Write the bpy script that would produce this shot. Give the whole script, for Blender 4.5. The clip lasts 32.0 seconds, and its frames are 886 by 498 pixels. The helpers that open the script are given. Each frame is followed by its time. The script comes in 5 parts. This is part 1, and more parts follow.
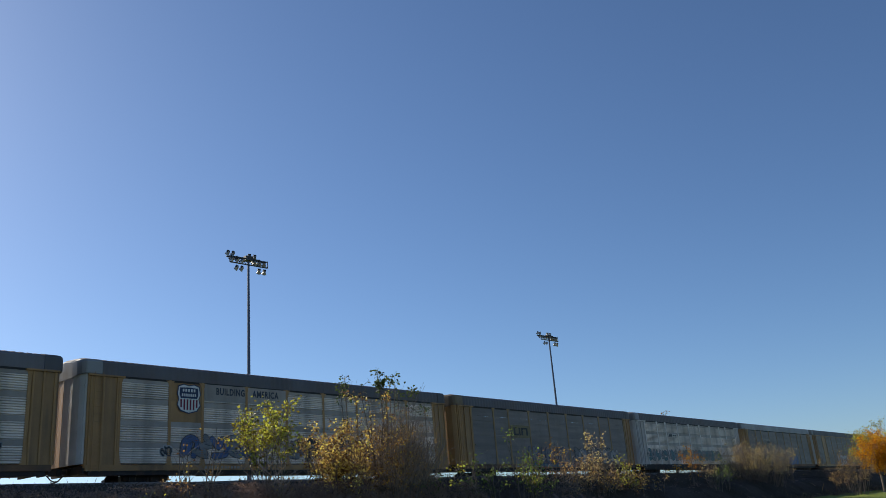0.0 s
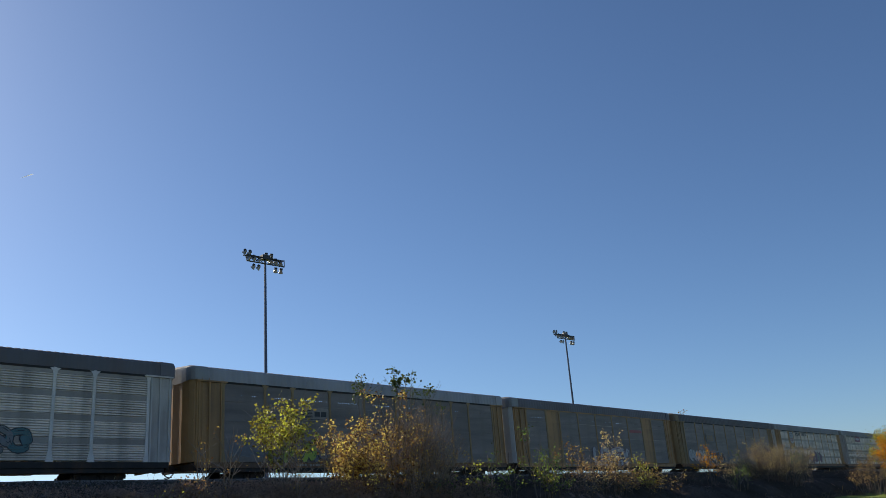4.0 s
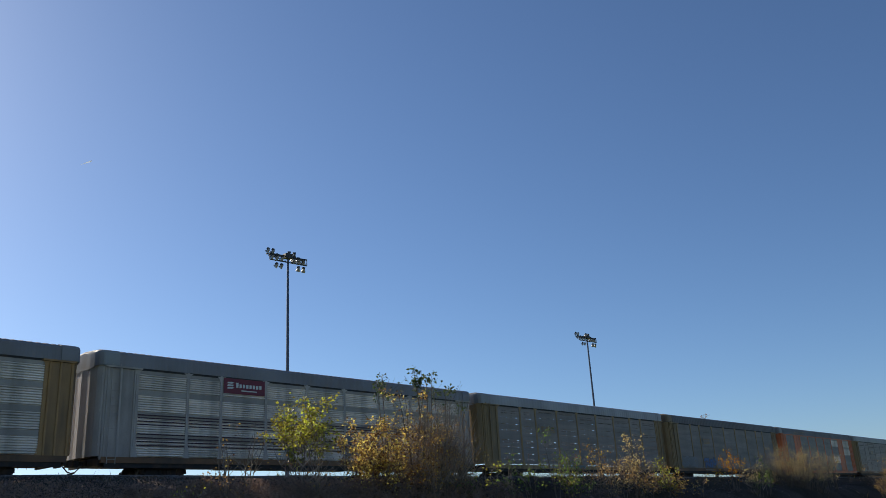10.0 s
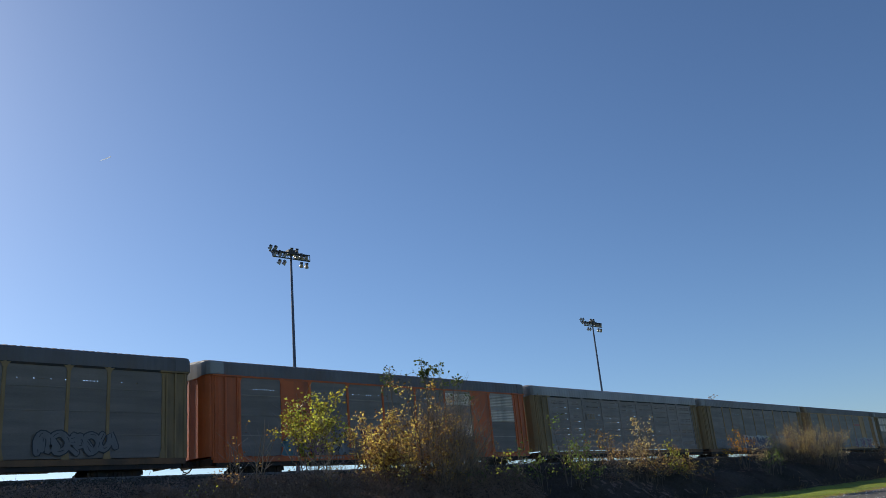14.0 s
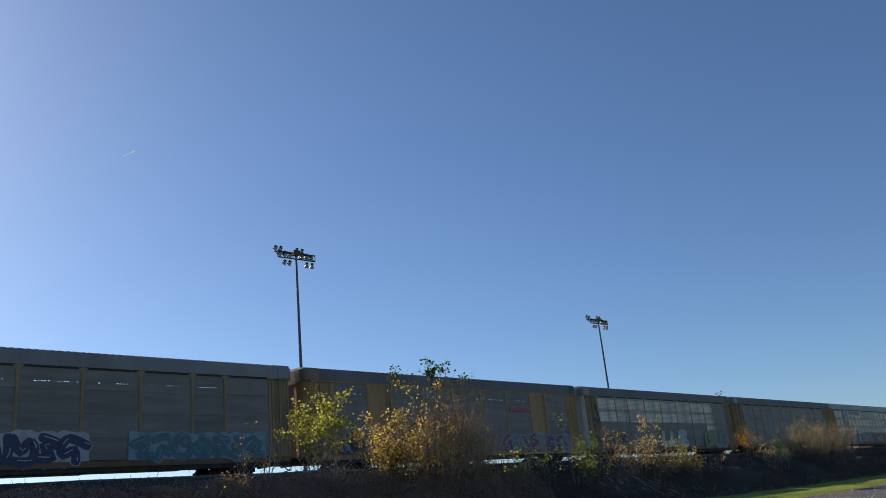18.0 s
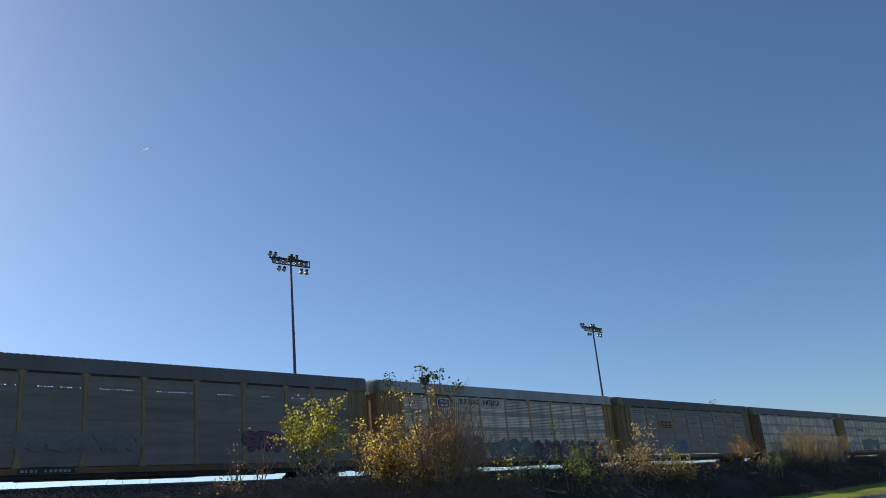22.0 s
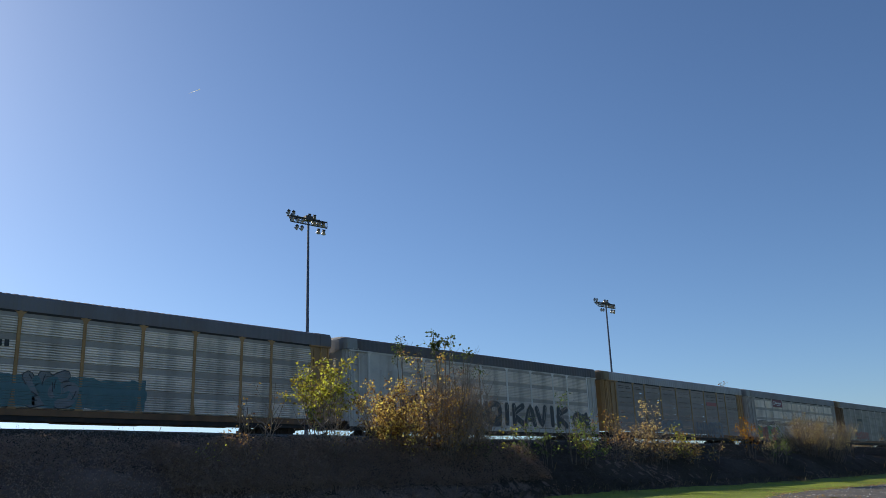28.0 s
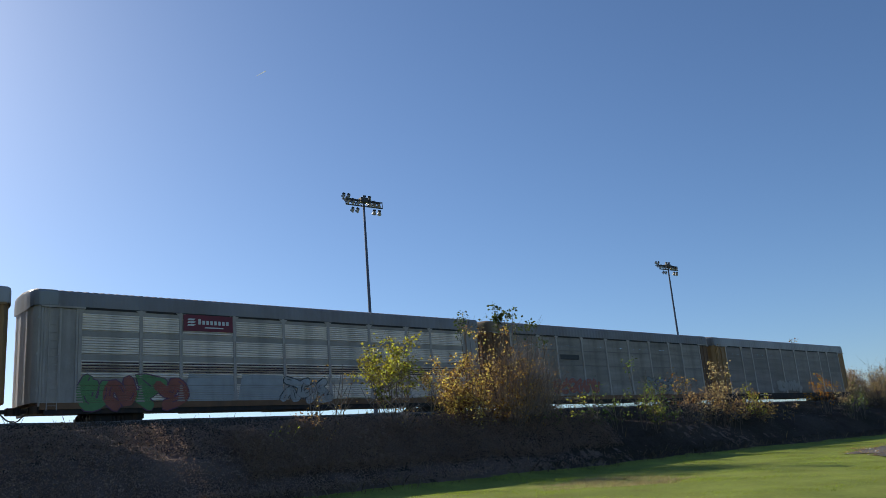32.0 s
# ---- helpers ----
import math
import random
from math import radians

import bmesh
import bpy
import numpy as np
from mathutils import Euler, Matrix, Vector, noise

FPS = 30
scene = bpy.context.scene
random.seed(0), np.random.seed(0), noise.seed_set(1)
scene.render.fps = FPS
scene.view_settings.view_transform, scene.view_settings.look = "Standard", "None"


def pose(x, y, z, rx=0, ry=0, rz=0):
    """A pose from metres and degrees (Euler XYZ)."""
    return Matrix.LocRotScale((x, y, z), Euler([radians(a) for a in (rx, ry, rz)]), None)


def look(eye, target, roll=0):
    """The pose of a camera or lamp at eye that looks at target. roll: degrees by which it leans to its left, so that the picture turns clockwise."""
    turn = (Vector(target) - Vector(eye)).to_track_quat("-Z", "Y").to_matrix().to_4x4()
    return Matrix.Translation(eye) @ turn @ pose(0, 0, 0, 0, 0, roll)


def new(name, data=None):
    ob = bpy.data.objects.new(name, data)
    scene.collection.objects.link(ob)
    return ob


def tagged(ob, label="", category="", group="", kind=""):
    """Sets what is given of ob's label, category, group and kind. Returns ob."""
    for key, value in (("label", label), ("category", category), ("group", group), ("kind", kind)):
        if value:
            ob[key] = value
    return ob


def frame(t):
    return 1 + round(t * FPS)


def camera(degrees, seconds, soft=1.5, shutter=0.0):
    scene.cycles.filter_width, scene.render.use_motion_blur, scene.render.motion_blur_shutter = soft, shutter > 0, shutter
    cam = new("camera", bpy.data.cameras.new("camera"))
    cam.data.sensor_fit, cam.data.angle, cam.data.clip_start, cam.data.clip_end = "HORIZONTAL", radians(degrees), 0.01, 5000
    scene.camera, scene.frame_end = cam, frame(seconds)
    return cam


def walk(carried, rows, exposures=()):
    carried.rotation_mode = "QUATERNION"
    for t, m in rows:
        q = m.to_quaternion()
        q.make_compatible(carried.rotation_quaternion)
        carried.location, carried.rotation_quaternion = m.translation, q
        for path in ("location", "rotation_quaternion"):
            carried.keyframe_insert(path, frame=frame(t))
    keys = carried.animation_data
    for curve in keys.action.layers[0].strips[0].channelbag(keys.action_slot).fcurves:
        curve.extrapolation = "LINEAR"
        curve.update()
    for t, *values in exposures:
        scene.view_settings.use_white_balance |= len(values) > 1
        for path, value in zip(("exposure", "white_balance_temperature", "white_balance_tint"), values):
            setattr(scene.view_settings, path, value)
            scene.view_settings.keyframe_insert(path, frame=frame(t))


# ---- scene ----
# camera: it stands still in the grass, held by hand; seconds, yaw, pitch, roll
TURNS = (
    (0.0, -50.24, 18.11, 4.39), (0.5, -50.60, 17.82, 3.86), (1.0, -50.75, 17.64, 3.50),
    (1.5, -50.67, 17.56, 3.25), (2.0, -50.51, 17.51, 3.17), (2.5, -50.29, 17.46, 3.07),
    (4.5, -48.30, 18.36, 4.80), (5.0, -46.88, 18.75, 5.13), (5.5, -45.47, 19.01, 5.14),
    (6.0, -44.38, 19.06, 4.65), (6.5, -44.05, 18.93, 3.93), (7.0, -44.46, 18.79, 3.28),
    (7.5, -45.36, 18.66, 2.73), (8.0, -46.28, 18.52, 2.46), (8.5, -47.00, 18.40, 2.36),
    (9.0, -47.47, 18.29, 2.39), (9.5, -47.78, 18.24, 2.63), (10.0, -47.90, 18.20, 3.12),
    (10.5, -48.01, 18.12, 3.42), (11.0, -47.90, 17.93, 3.96), (11.5, -47.66, 17.68, 4.47),
    (12.0, -47.30, 17.45, 4.88), (12.5, -46.97, 17.36, 5.15), (13.0, -46.70, 17.44, 5.37),
    (13.5, -46.78, 17.57, 5.22), (14.0, -47.09, 17.62, 5.07), (14.5, -47.43, 17.63, 4.96),
    (16.5, -46.94, 17.29, 5.74), (17.0, -46.65, 17.29, 5.80), (17.5, -46.55, 17.39, 5.66),
    (18.0, -46.59, 17.59, 5.52), (18.5, -46.76, 17.74, 5.25), (19.0, -46.83, 17.85, 5.21),
    (19.5, -46.88, 17.83, 5.10), (20.0, -46.90, 17.71, 5.06), (20.5, -46.86, 17.67, 5.20),
    (21.0, -46.93, 17.72, 5.17), (21.5, -47.00, 17.83, 5.19), (22.0, -47.02, 18.02, 5.33),
    (22.5, -47.12, 18.19, 5.35), (23.0, -47.26, 18.40, 5.42), (23.5, -47.35, 18.62, 5.56),
    (24.0, -47.53, 18.89, 5.55), (24.5, -47.59, 19.13, 5.37), (25.0, -47.72, 19.18, 5.09),
    (25.5, -47.85, 18.95, 4.52), (27.5, -47.55, 16.71, 1.84), (28.0, -46.82, 15.78, 2.00),
    (28.5, -45.95, 14.86, 2.65), (29.0, -45.24, 14.33, 3.20), (29.5, -44.66, 14.23, 3.58),
    (30.0, -44.30, 14.52, 3.58), (30.5, -44.10, 14.86, 3.42), (31.0, -43.69, 14.96, 3.36),
    (31.5, -43.14, 14.65, 3.65), (32.0, -42.08, 14.30, 4.57),
)
EYE = (0.0, 0.0, 1.6)
cam = camera(56.0, 32.0, soft=0.6)
walk(cam, [(t, pose(*EYE, 90 + p, r, y)) for t, y, p, r in TURNS],
     exposures=[(0.0, 0.02, 7000, 9), (2.5, 0.04, 7000, 9), (5.5, -0.1, 7000, 9), (7.0, -0.1, 7000, 9), (9.0, -0.01, 7000, 9), (25.5, 0.0, 7000, 9), (28.0, 0.03, 7000, 9), (32.0, 0.03, 7000, 9)])

# ---- light ----
SUN_AZ, SUN_EL = radians(-4), radians(29.3)
world = bpy.data.worlds.new("sky")
scene.world = world
world.use_nodes = True
wn = world.node_tree.nodes
sky = wn.new("ShaderNodeTexSky")
sky.sky_type = "NISHITA"
sky.sun_disc = False
sky.sun_elevation, sky.sun_rotation = SUN_EL, SUN_AZ
sky.altitude, sky.air_density, sky.dust_density, sky.ozone_density = 590, 0.91, 0.80, 7.3
world.node_tree.links.new(sky.outputs[0], wn["Background"].inputs[0])
wn["Background"].inputs[1].default_value = 0.122
sun_data = bpy.data.lights.new("sun", "SUN")
sun_data.energy, sun_data.angle, sun_data.color = 5.0, radians(0.5), (1.0, 0.93, 0.82)
sun = new("sun", sun_data)
SUN_DIR = Vector((math.sin(SUN_AZ) * math.cos(SUN_EL), math.cos(SUN_AZ) * math.cos(SUN_EL), math.sin(SUN_EL)))
sun.matrix_world = look(SUN_DIR * 60, (0, 0, 0))

# ---- plan ----
RAIL_Z = 4.33          # top of rail
SIDE_Y = 38.58         # near side of the train
TRACK_Y = SIDE_Y + 1.6
PITCH = 28.55          # one car, coupler to coupler
GAP_X = 20.22          # middle of the gap before car 0 at the start
SPEED, GAIN = 20.272, -0.0224


def smooth(a, b, v):
    v = min(1.0, max(0.0, (v - a) / (b - a)))
    return v * v * (3 - 2 * v)


def ground_z(x, y):
    """Height of the ground: lawn, embankment, flat top, field behind."""
    lawn = 0.46 * smooth(4, 16, y) + 0.14 * smooth(15.5, 21, y) + (0.12 * smooth(26, 42, x) + 0.25 * smooth(58, 95, x)) * smooth(2, 20, y)
    if y < 44:
        up = smooth(21, 37.5, y) if y < 36 else 1.0
        top = 4.1
        z = lawn + (top - lawn) * min(1.0, up * 1.06)
    else:
        z = 4.1 - 2.9 * smooth(44, 58, y)
    if -30 < x < 170 and -2 < y < 60:
        z += 0.10 * noise.noise((x * 0.35, y * 0.35, 0)) * (0.2 if 36 < y < 44 else 1.0)
    return z


# ---- materials ----
def mat(name, color, rough=0.6, metal=0.0, var=0.25, scale=1.5, fine=30.0, bump=0.15, stretch=(1, 1, 1), dirt=None, dirt_amount=0.35,
        island=0.0, per_object=0.0, spec=0.4, translucent=None):
    m = bpy.data.materials.new(name)
    m.use_nodes = True
    nt = m.node_tree
    n, l = nt.nodes, nt.links
    bsdf = n["Principled BSDF"]
    tc = n.new("ShaderNodeTexCoord")
    mp = n.new("ShaderNodeMapping")
    mp.inputs["Scale"].default_value = stretch
    l.new(tc.outputs["Object"], mp.inputs[0])
    info = n.new("ShaderNodeObjectInfo")
    big = n.new("ShaderNodeTexNoise")
    big.noise_dimensions = "4D"
    big.inputs["Scale"].default_value, big.inputs["Detail"].default_value = scale, 5
    l.new(mp.outputs[0], big.inputs["Vector"])
    mul = n.new("ShaderNodeMath")
    mul.operation = "MULTIPLY"
    mul.inputs[1].default_value = 40.0
    l.new(info.outputs["Random"], mul.inputs[0])
    l.new(mul.outputs[0], big.inputs["W"])
    small = n.new("ShaderNodeTexNoise")
    small.inputs["Scale"].default_value, small.inputs["Detail"].default_value = fine, 3
    l.new(mp.outputs[0], small.inputs["Vector"])
    add = n.new("ShaderNodeMix")
    add.data_type = "FLOAT"
    add.inputs[0].default_value = 0.35
    l.new(big.outputs["Fac"], add.inputs[2])
    l.new(small.outputs["Fac"], add.inputs[3])
    value = add.outputs[0]
    ramp = n.new("ShaderNodeMapRange")
    ramp.inputs[1].default_value, ramp.inputs[2].default_value = 0.3, 0.7
    ramp.inputs[3].default_value, ramp.inputs[4].default_value = 1 - var, 1 + var
    l.new(value, ramp.inputs[0])
    hsv = n.new("ShaderNodeHueSaturation")
    hsv.inputs["Color"].default_value = (*color, 1)
    l.new(ramp.outputs[0], hsv.inputs["Value"])
    col = hsv.outputs[0]
    if island or per_object:
        src = info.outputs["Random"] if per_object else n.new("ShaderNodeNewGeometry").outputs["Random Per Island"]
        amount = per_object or island
        r2 = n.new("ShaderNodeMapRange")
        r2.inputs[3].default_value, r2.inputs[4].default_value = 1 - amount, 1 + amount
        l.new(src, r2.inputs[0])
        h2 = n.new("ShaderNodeHueSaturation")
        l.new(r2.outputs[0], h2.inputs["Value"])
        if island:
            r3 = n.new("ShaderNodeMapRange")
            r3.inputs[3].default_value, r3.inputs[4].default_value = 0.5 - island * 0.05, 0.5 + island * 0.05
            l.new(src, r3.inputs[0])
            l.new(r3.outputs[0], h2.inputs["Hue"])
        l.new(col, h2.inputs["Color"])
        col = h2.outputs[0]
    if dirt:
        patch = n.new("ShaderNodeTexNoise")
        patch.inputs["Scale"].default_value, patch.inputs["Detail"].default_value = scale * 0.6, 8
        mp2 = n.new("ShaderNodeMapping")
        mp2.inputs["Scale"].default_value = (2.2, 2.2, 0.35)
        l.new(tc.outputs["Object"], mp2.inputs[0])
        l.new(mp2.outputs[0], patch.inputs["Vector"])
        r4 = n.new("ShaderNodeMapRange")
        r4.inputs[1].default_value, r4.inputs[2].default_value = 0.48, 0.72
        r4.inputs[3].default_value, r4.inputs[4].default_value = 0.0, dirt_amount * 2
        l.new(patch.outputs["Fac"], r4.inputs[0])
        mix = n.new("ShaderNodeMix")
        mix.data_type = "RGBA"
        l.new(r4.outputs[0], mix.inputs[0])
        l.new(col, mix.inputs[6])
        mix.inputs[7].default_value = (*dirt, 1)
        col = mix.outputs[2]
    l.new(col, bsdf.inputs["Base Color"])
    bsdf.inputs["Roughness"].default_value = rough
    bsdf.inputs["Metallic"].default_value = metal
    bsdf.inputs["Specular IOR Level"].default_value = spec
    if bump:
        bp = n.new("ShaderNodeBump")
        bp.inputs["Strength"].default_value, bp.inputs["Distance"].default_value = bump, 0.02
        l.new(small.outputs["Fac"], bp.inputs["Height"])
        l.new(bp.outputs[0], bsdf.inputs["Normal"])
    if translucent:
        tr = n.new("ShaderNodeBsdfTranslucent")
        h3 = n.new("ShaderNodeHueSaturation")
        h3.inputs["Value"].default_value = translucent[1]
        h3.inputs["Saturation"].default_value = 1.15
        l.new(col, h3.inputs["Color"])
        l.new(h3.outputs[0], tr.inputs["Color"])
        ms = n.new("ShaderNodeMixShader")
        ms.inputs[0].default_value = translucent[0]
        l.new(bsdf.outputs[0], ms.inputs[1])
        l.new(tr.outputs[0], ms.inputs[2])
        l.new(ms.outputs[0], n["Material Output"].inputs[0])
    return m


GRIME = (0.05, 0.042, 0.035)
RUST = (0.13, 0.065, 0.035)
M = {
    "yellow": mat("yellow_paint", (0.385, 0.205, 0.078), 0.55, dirt=GRIME, dirt_amount=0.33, scale=0.7),
    "tan": mat("faded_yellow_paint", (0.29, 0.185, 0.085), 0.6, dirt=GRIME, dirt_amount=0.4, scale=0.7),
    "brown": mat("rusty_brown_paint", (0.19, 0.095, 0.045), 0.65, dirt=GRIME, dirt_amount=0.4, scale=0.7),
    "orange": mat("orange_paint", (0.55, 0.11, 0.025), 0.5, dirt=GRIME, dirt_amount=0.25, scale=0.7),
    "grey": mat("grey_paint", (0.40, 0.34, 0.30), 0.5, dirt=GRIME, dirt_amount=0.3, scale=0.7),
    "white": mat("dull_white_paint", (0.50, 0.46, 0.42), 0.55, dirt=RUST, dirt_amount=0.25, scale=0.7),
    "pale": mat("chalky_white_paint", (0.66, 0.61, 0.57), 0.55, dirt=RUST, dirt_amount=0.2, scale=0.7),
    "silver": mat("galvanised_sheet", (0.70, 0.60, 0.53), 0.45, metal=0.15, var=0.3, stretch=(0.35, 1, 2.5), dirt=GRIME, dirt_amount=0.22, scale=0.8, per_object=0.12),
    # car 22's lighter sheet, brightened further to lift its shaded side
    "lifted": mat("lifted_galvanised_sheet", (0.80, 0.69, 0.61), 0.45, metal=0.12, var=0.14, dirt=GRIME, dirt_amount=0.15, scale=0.8, per_object=0.1),
    "dull": mat("dull_sheet", (0.66, 0.56, 0.49), 0.55, metal=0.1, var=0.2, dirt=GRIME, dirt_amount=0.25, scale=0.8, per_object=0.12),
    "zinc": mat("dull_zinc_strip", (0.34, 0.29, 0.25), 0.5, metal=0.1, var=0.2, dirt=GRIME, dirt_amount=0.2, scale=0.8, per_object=0.15),
    "screen": mat("dark_screen_sheet", (0.195, 0.163, 0.147), 0.55, metal=0.08, var=0.35, stretch=(0.3, 1, 3), dirt=(0.16, 0.13, 0.10), dirt_amount=0.2, scale=0.8, per_object=0.12),
    # pale bands and board; on car 23 it lifts the shaded side
    "pale_screen": mat("pale_lifted_screen_sheet", (0.27, 0.232, 0.20), 0.6, metal=0.05, var=0.35, stretch=(0.3, 1, 3), dirt=(0.10, 0.08, 0.065), dirt_amount=0.25, scale=0.8, per_object=0.12),
    "slotted": mat("slotted_dark_sheet", (0.235, 0.195, 0.174), 0.55, metal=0.08, var=0.3, stretch=(0.3, 1, 3), dirt=(0.18, 0.15, 0.12), dirt_amount=0.2, scale=0.8, per_object=0.1),
    "roof_dark": mat("weathered_roof_sheet", (0.135, 0.128, 0.138), 0.6, metal=0.1, var=0.2, dirt=RUST, dirt_amount=0.15, scale=0.5, per_object=0.28, spec=0.3),
    "roof_mid": mat("grey_roof_sheet", (0.235, 0.225, 0.238), 0.6, metal=0.1, var=0.2, dirt=RUST, dirt_amount=0.12, scale=0.5, spec=0.3),
    "roof_light": mat("pale_roof_sheet", (0.355, 0.34, 0.35), 0.55, metal=0.1, var=0.15, dirt=GRIME, dirt_amount=0.15, scale=0.5),
    "cap_grey": mat("weathered_grey_cap", (0.27, 0.27, 0.27), 0.6, metal=0.2, var=0.2, dirt=RUST, dirt_amount=0.25, scale=0.7),
    "cap_tan": mat("weathered_tan_cap", (0.22, 0.16, 0.10), 0.6, metal=0.1, var=0.2, dirt=RUST, dirt_amount=0.25, scale=0.7),
    "iron": mat("grimy_iron", (0.035, 0.031, 0.029), 0.75, metal=0.2, dirt=RUST, dirt_amount=0.2),
    "wheel": mat("worn_wheel_steel", (0.09, 0.08, 0.075), 0.5, metal=0.7),
    "rail": mat("rail_steel", (0.14, 0.09, 0.07), 0.45, metal=0.7),
    "tie": mat("creosote_timber", (0.06, 0.045, 0.035), 0.85),
    "rubber": mat("black_rubber", (0.015, 0.015, 0.015), 0.7),
    "ballast": mat("ballast_stone", (0.145, 0.13, 0.12), 0.9, var=0.5, scale=6, fine=24, bump=0.9),
    # the blue of distant haze is mixed into the pole's colour
    "pole": mat("hazy_blue_pole", (0.07, 0.095, 0.15), 0.45, metal=0.3, var=0.12),
    "lamp": mat("spun_aluminium", (0.30, 0.31, 0.32), 0.4, metal=0.6, var=0.1),
    "bracket": mat("dark_bracket_steel", (0.06, 0.062, 0.065), 0.55, metal=0.5),
    "asphalt": mat("asphalt", (0.085, 0.082, 0.08), 0.85, var=0.3, scale=3, fine=60, bump=0.6, dirt=(0.25, 0.2, 0.13), dirt_amount=0.3),
    "stone": mat("pale_loose_stone", (0.5, 0.48, 0.45), 0.85, var=0.3, scale=3, island=0.4, bump=0.2),
    "lawn": mat("lawn_grass_blades", (0.26, 0.32, 0.07), 0.6, var=0.35, scale=0.4, island=0.35, bump=0, translucent=(0.5, 1.5)),
    "weed": mat("dead_weeds", (0.16, 0.122, 0.085), 0.85, var=0.4, scale=1.0, island=0.5, bump=0, translucent=(0.25, 1.2), spec=0.15),
    # tan dead leaves, their colour lightened for the glare on the left bank
    "bramble": mat("bramble_leaves_glare", (0.275, 0.195, 0.16), 0.9, var=0.25, scale=0.35, island=0.15, bump=0, translucent=(0.3, 1.1), spec=0.03),
    "ivy": mat("dark_green_undergrowth", (0.078, 0.068, 0.055), 0.8, var=0.4, scale=0.35, island=0.25, bump=0, translucent=(0.15, 1.1), spec=0.05),
    # dark base colour stands for shade between the bramble stems
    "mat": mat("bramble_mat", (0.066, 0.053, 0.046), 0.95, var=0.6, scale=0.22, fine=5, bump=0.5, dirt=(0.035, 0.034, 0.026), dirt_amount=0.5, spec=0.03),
    # brown mat of dead growth, with left-hand glare put into its colour
    "dead_mat_glare": mat("dead_bramble_mat_glare", (0.18, 0.13, 0.11), 0.95, var=0.35, scale=0.3, fine=5, bump=0.5, dirt=(0.06, 0.048, 0.04), dirt_amount=0.4, spec=0.03),
    "hay": mat("dry_yellow_grass", (0.42, 0.35, 0.19), 0.8, var=0.3, scale=0.5, island=0.3, bump=0, translucent=(0.35, 1.2)),
    "straw": mat("pale_dry_stalks", (0.30, 0.20, 0.10), 0.8, var=0.3, scale=1.0, island=0.4, bump=0, translucent=(0.35, 1.3)),
    "twig": mat("grey_brown_twigs", (0.15, 0.115, 0.09), 0.8, var=0.3, scale=3),
    # side shoots: twig brown raised to carry the sun along their edges
    "sunlit_twig": mat("sunlit_bare_twigs", (0.27, 0.205, 0.17), 0.6, var=0.35, scale=2),
    "bark": mat("tree_bark", (0.15, 0.12, 0.095), 0.85, var=0.35, scale=4, bump=0.5),
    "leaf_gold": mat("gold_leaves", (0.43, 0.30, 0.125), 0.5, var=0.3, island=0.85, bump=0, translucent=(0.55, 1.35)),
    "leaf_lime": mat("yellow_green_leaves", (0.305, 0.285, 0.075), 0.5, var=0.2, island=0.65, bump=0, translucent=(0.55, 1.35)),
    "leaf_olive": mat("olive_gold_leaves", (0.33, 0.215, 0.085), 0.5, var=0.25, island=0.7, bump=0, translucent=(0.55, 1.3)),
    "leaf_green": mat("green_leaves", (0.125, 0.16, 0.05), 0.55, var=0.2, island=0.5, bump=0, translucent=(0.5, 1.4)),
    "leaf_dark": mat("dark_green_leaves", (0.085, 0.11, 0.042), 0.5, var=0.2, island=0.4, bump=0, translucent=(0.35, 1.2)),
    "leaf_orange": mat("orange_leaves", (0.46, 0.22, 0.04), 0.55, var=0.2, island=0.5, bump=0, translucent=(0.55, 1.5)),
    "leaf_grey": mat("grey_brown_leaves", (0.30, 0.225, 0.165), 0.7, var=0.25, island=0.4, bump=0, translucent=(0.45, 1.2)),
    "leaf_straw": mat("straw_coloured_leaves", (0.44, 0.34, 0.18), 0.65, var=0.25, island=0.45, bump=0, translucent=(0.5, 1.3)),
    "leaf_brown": mat("brown_leaves", (0.34, 0.22, 0.11), 0.65, var=0.25, island=0.5, bump=0, translucent=(0.45, 1.3)),
    "vapour": mat("white_vapour", (0.9, 0.9, 0.9), 1.0, var=0.02, bump=0, translucent=(0.7, 1.0)),
}


def paint(name, color):
    """Plain sign or spray paint, made once per colour."""
    if name not in M:
        M[name] = mat(name, color, 0.5, var=0.15, scale=2.0, bump=0.05, dirt=GRIME, dirt_amount=0.12)
    return M[name]


P_WHITE = paint("white_lettering", (0.62, 0.62, 0.60))
P_DULL = paint("faded_lettering", (0.30, 0.28, 0.25))
P_BLACK = paint("black_lettering", (0.02, 0.02, 0.022))
P_RED = paint("faded_red", (0.33, 0.085, 0.085))
P_WINE = paint("dark_wine_red", (0.17, 0.018, 0.035))
P_NAVY = paint("navy_blue", (0.03, 0.036, 0.085))
P_INK = paint("blue_black_lettering", (0.022, 0.025, 0.045))
P_YELLOW = paint("sign_yellow", (0.18, 0.14, 0.062))
P_SLIT = paint("slit_shade", (0.05, 0.014, 0.02))
P_PINK = paint("pale_pink_patch", (0.50, 0.30, 0.33))
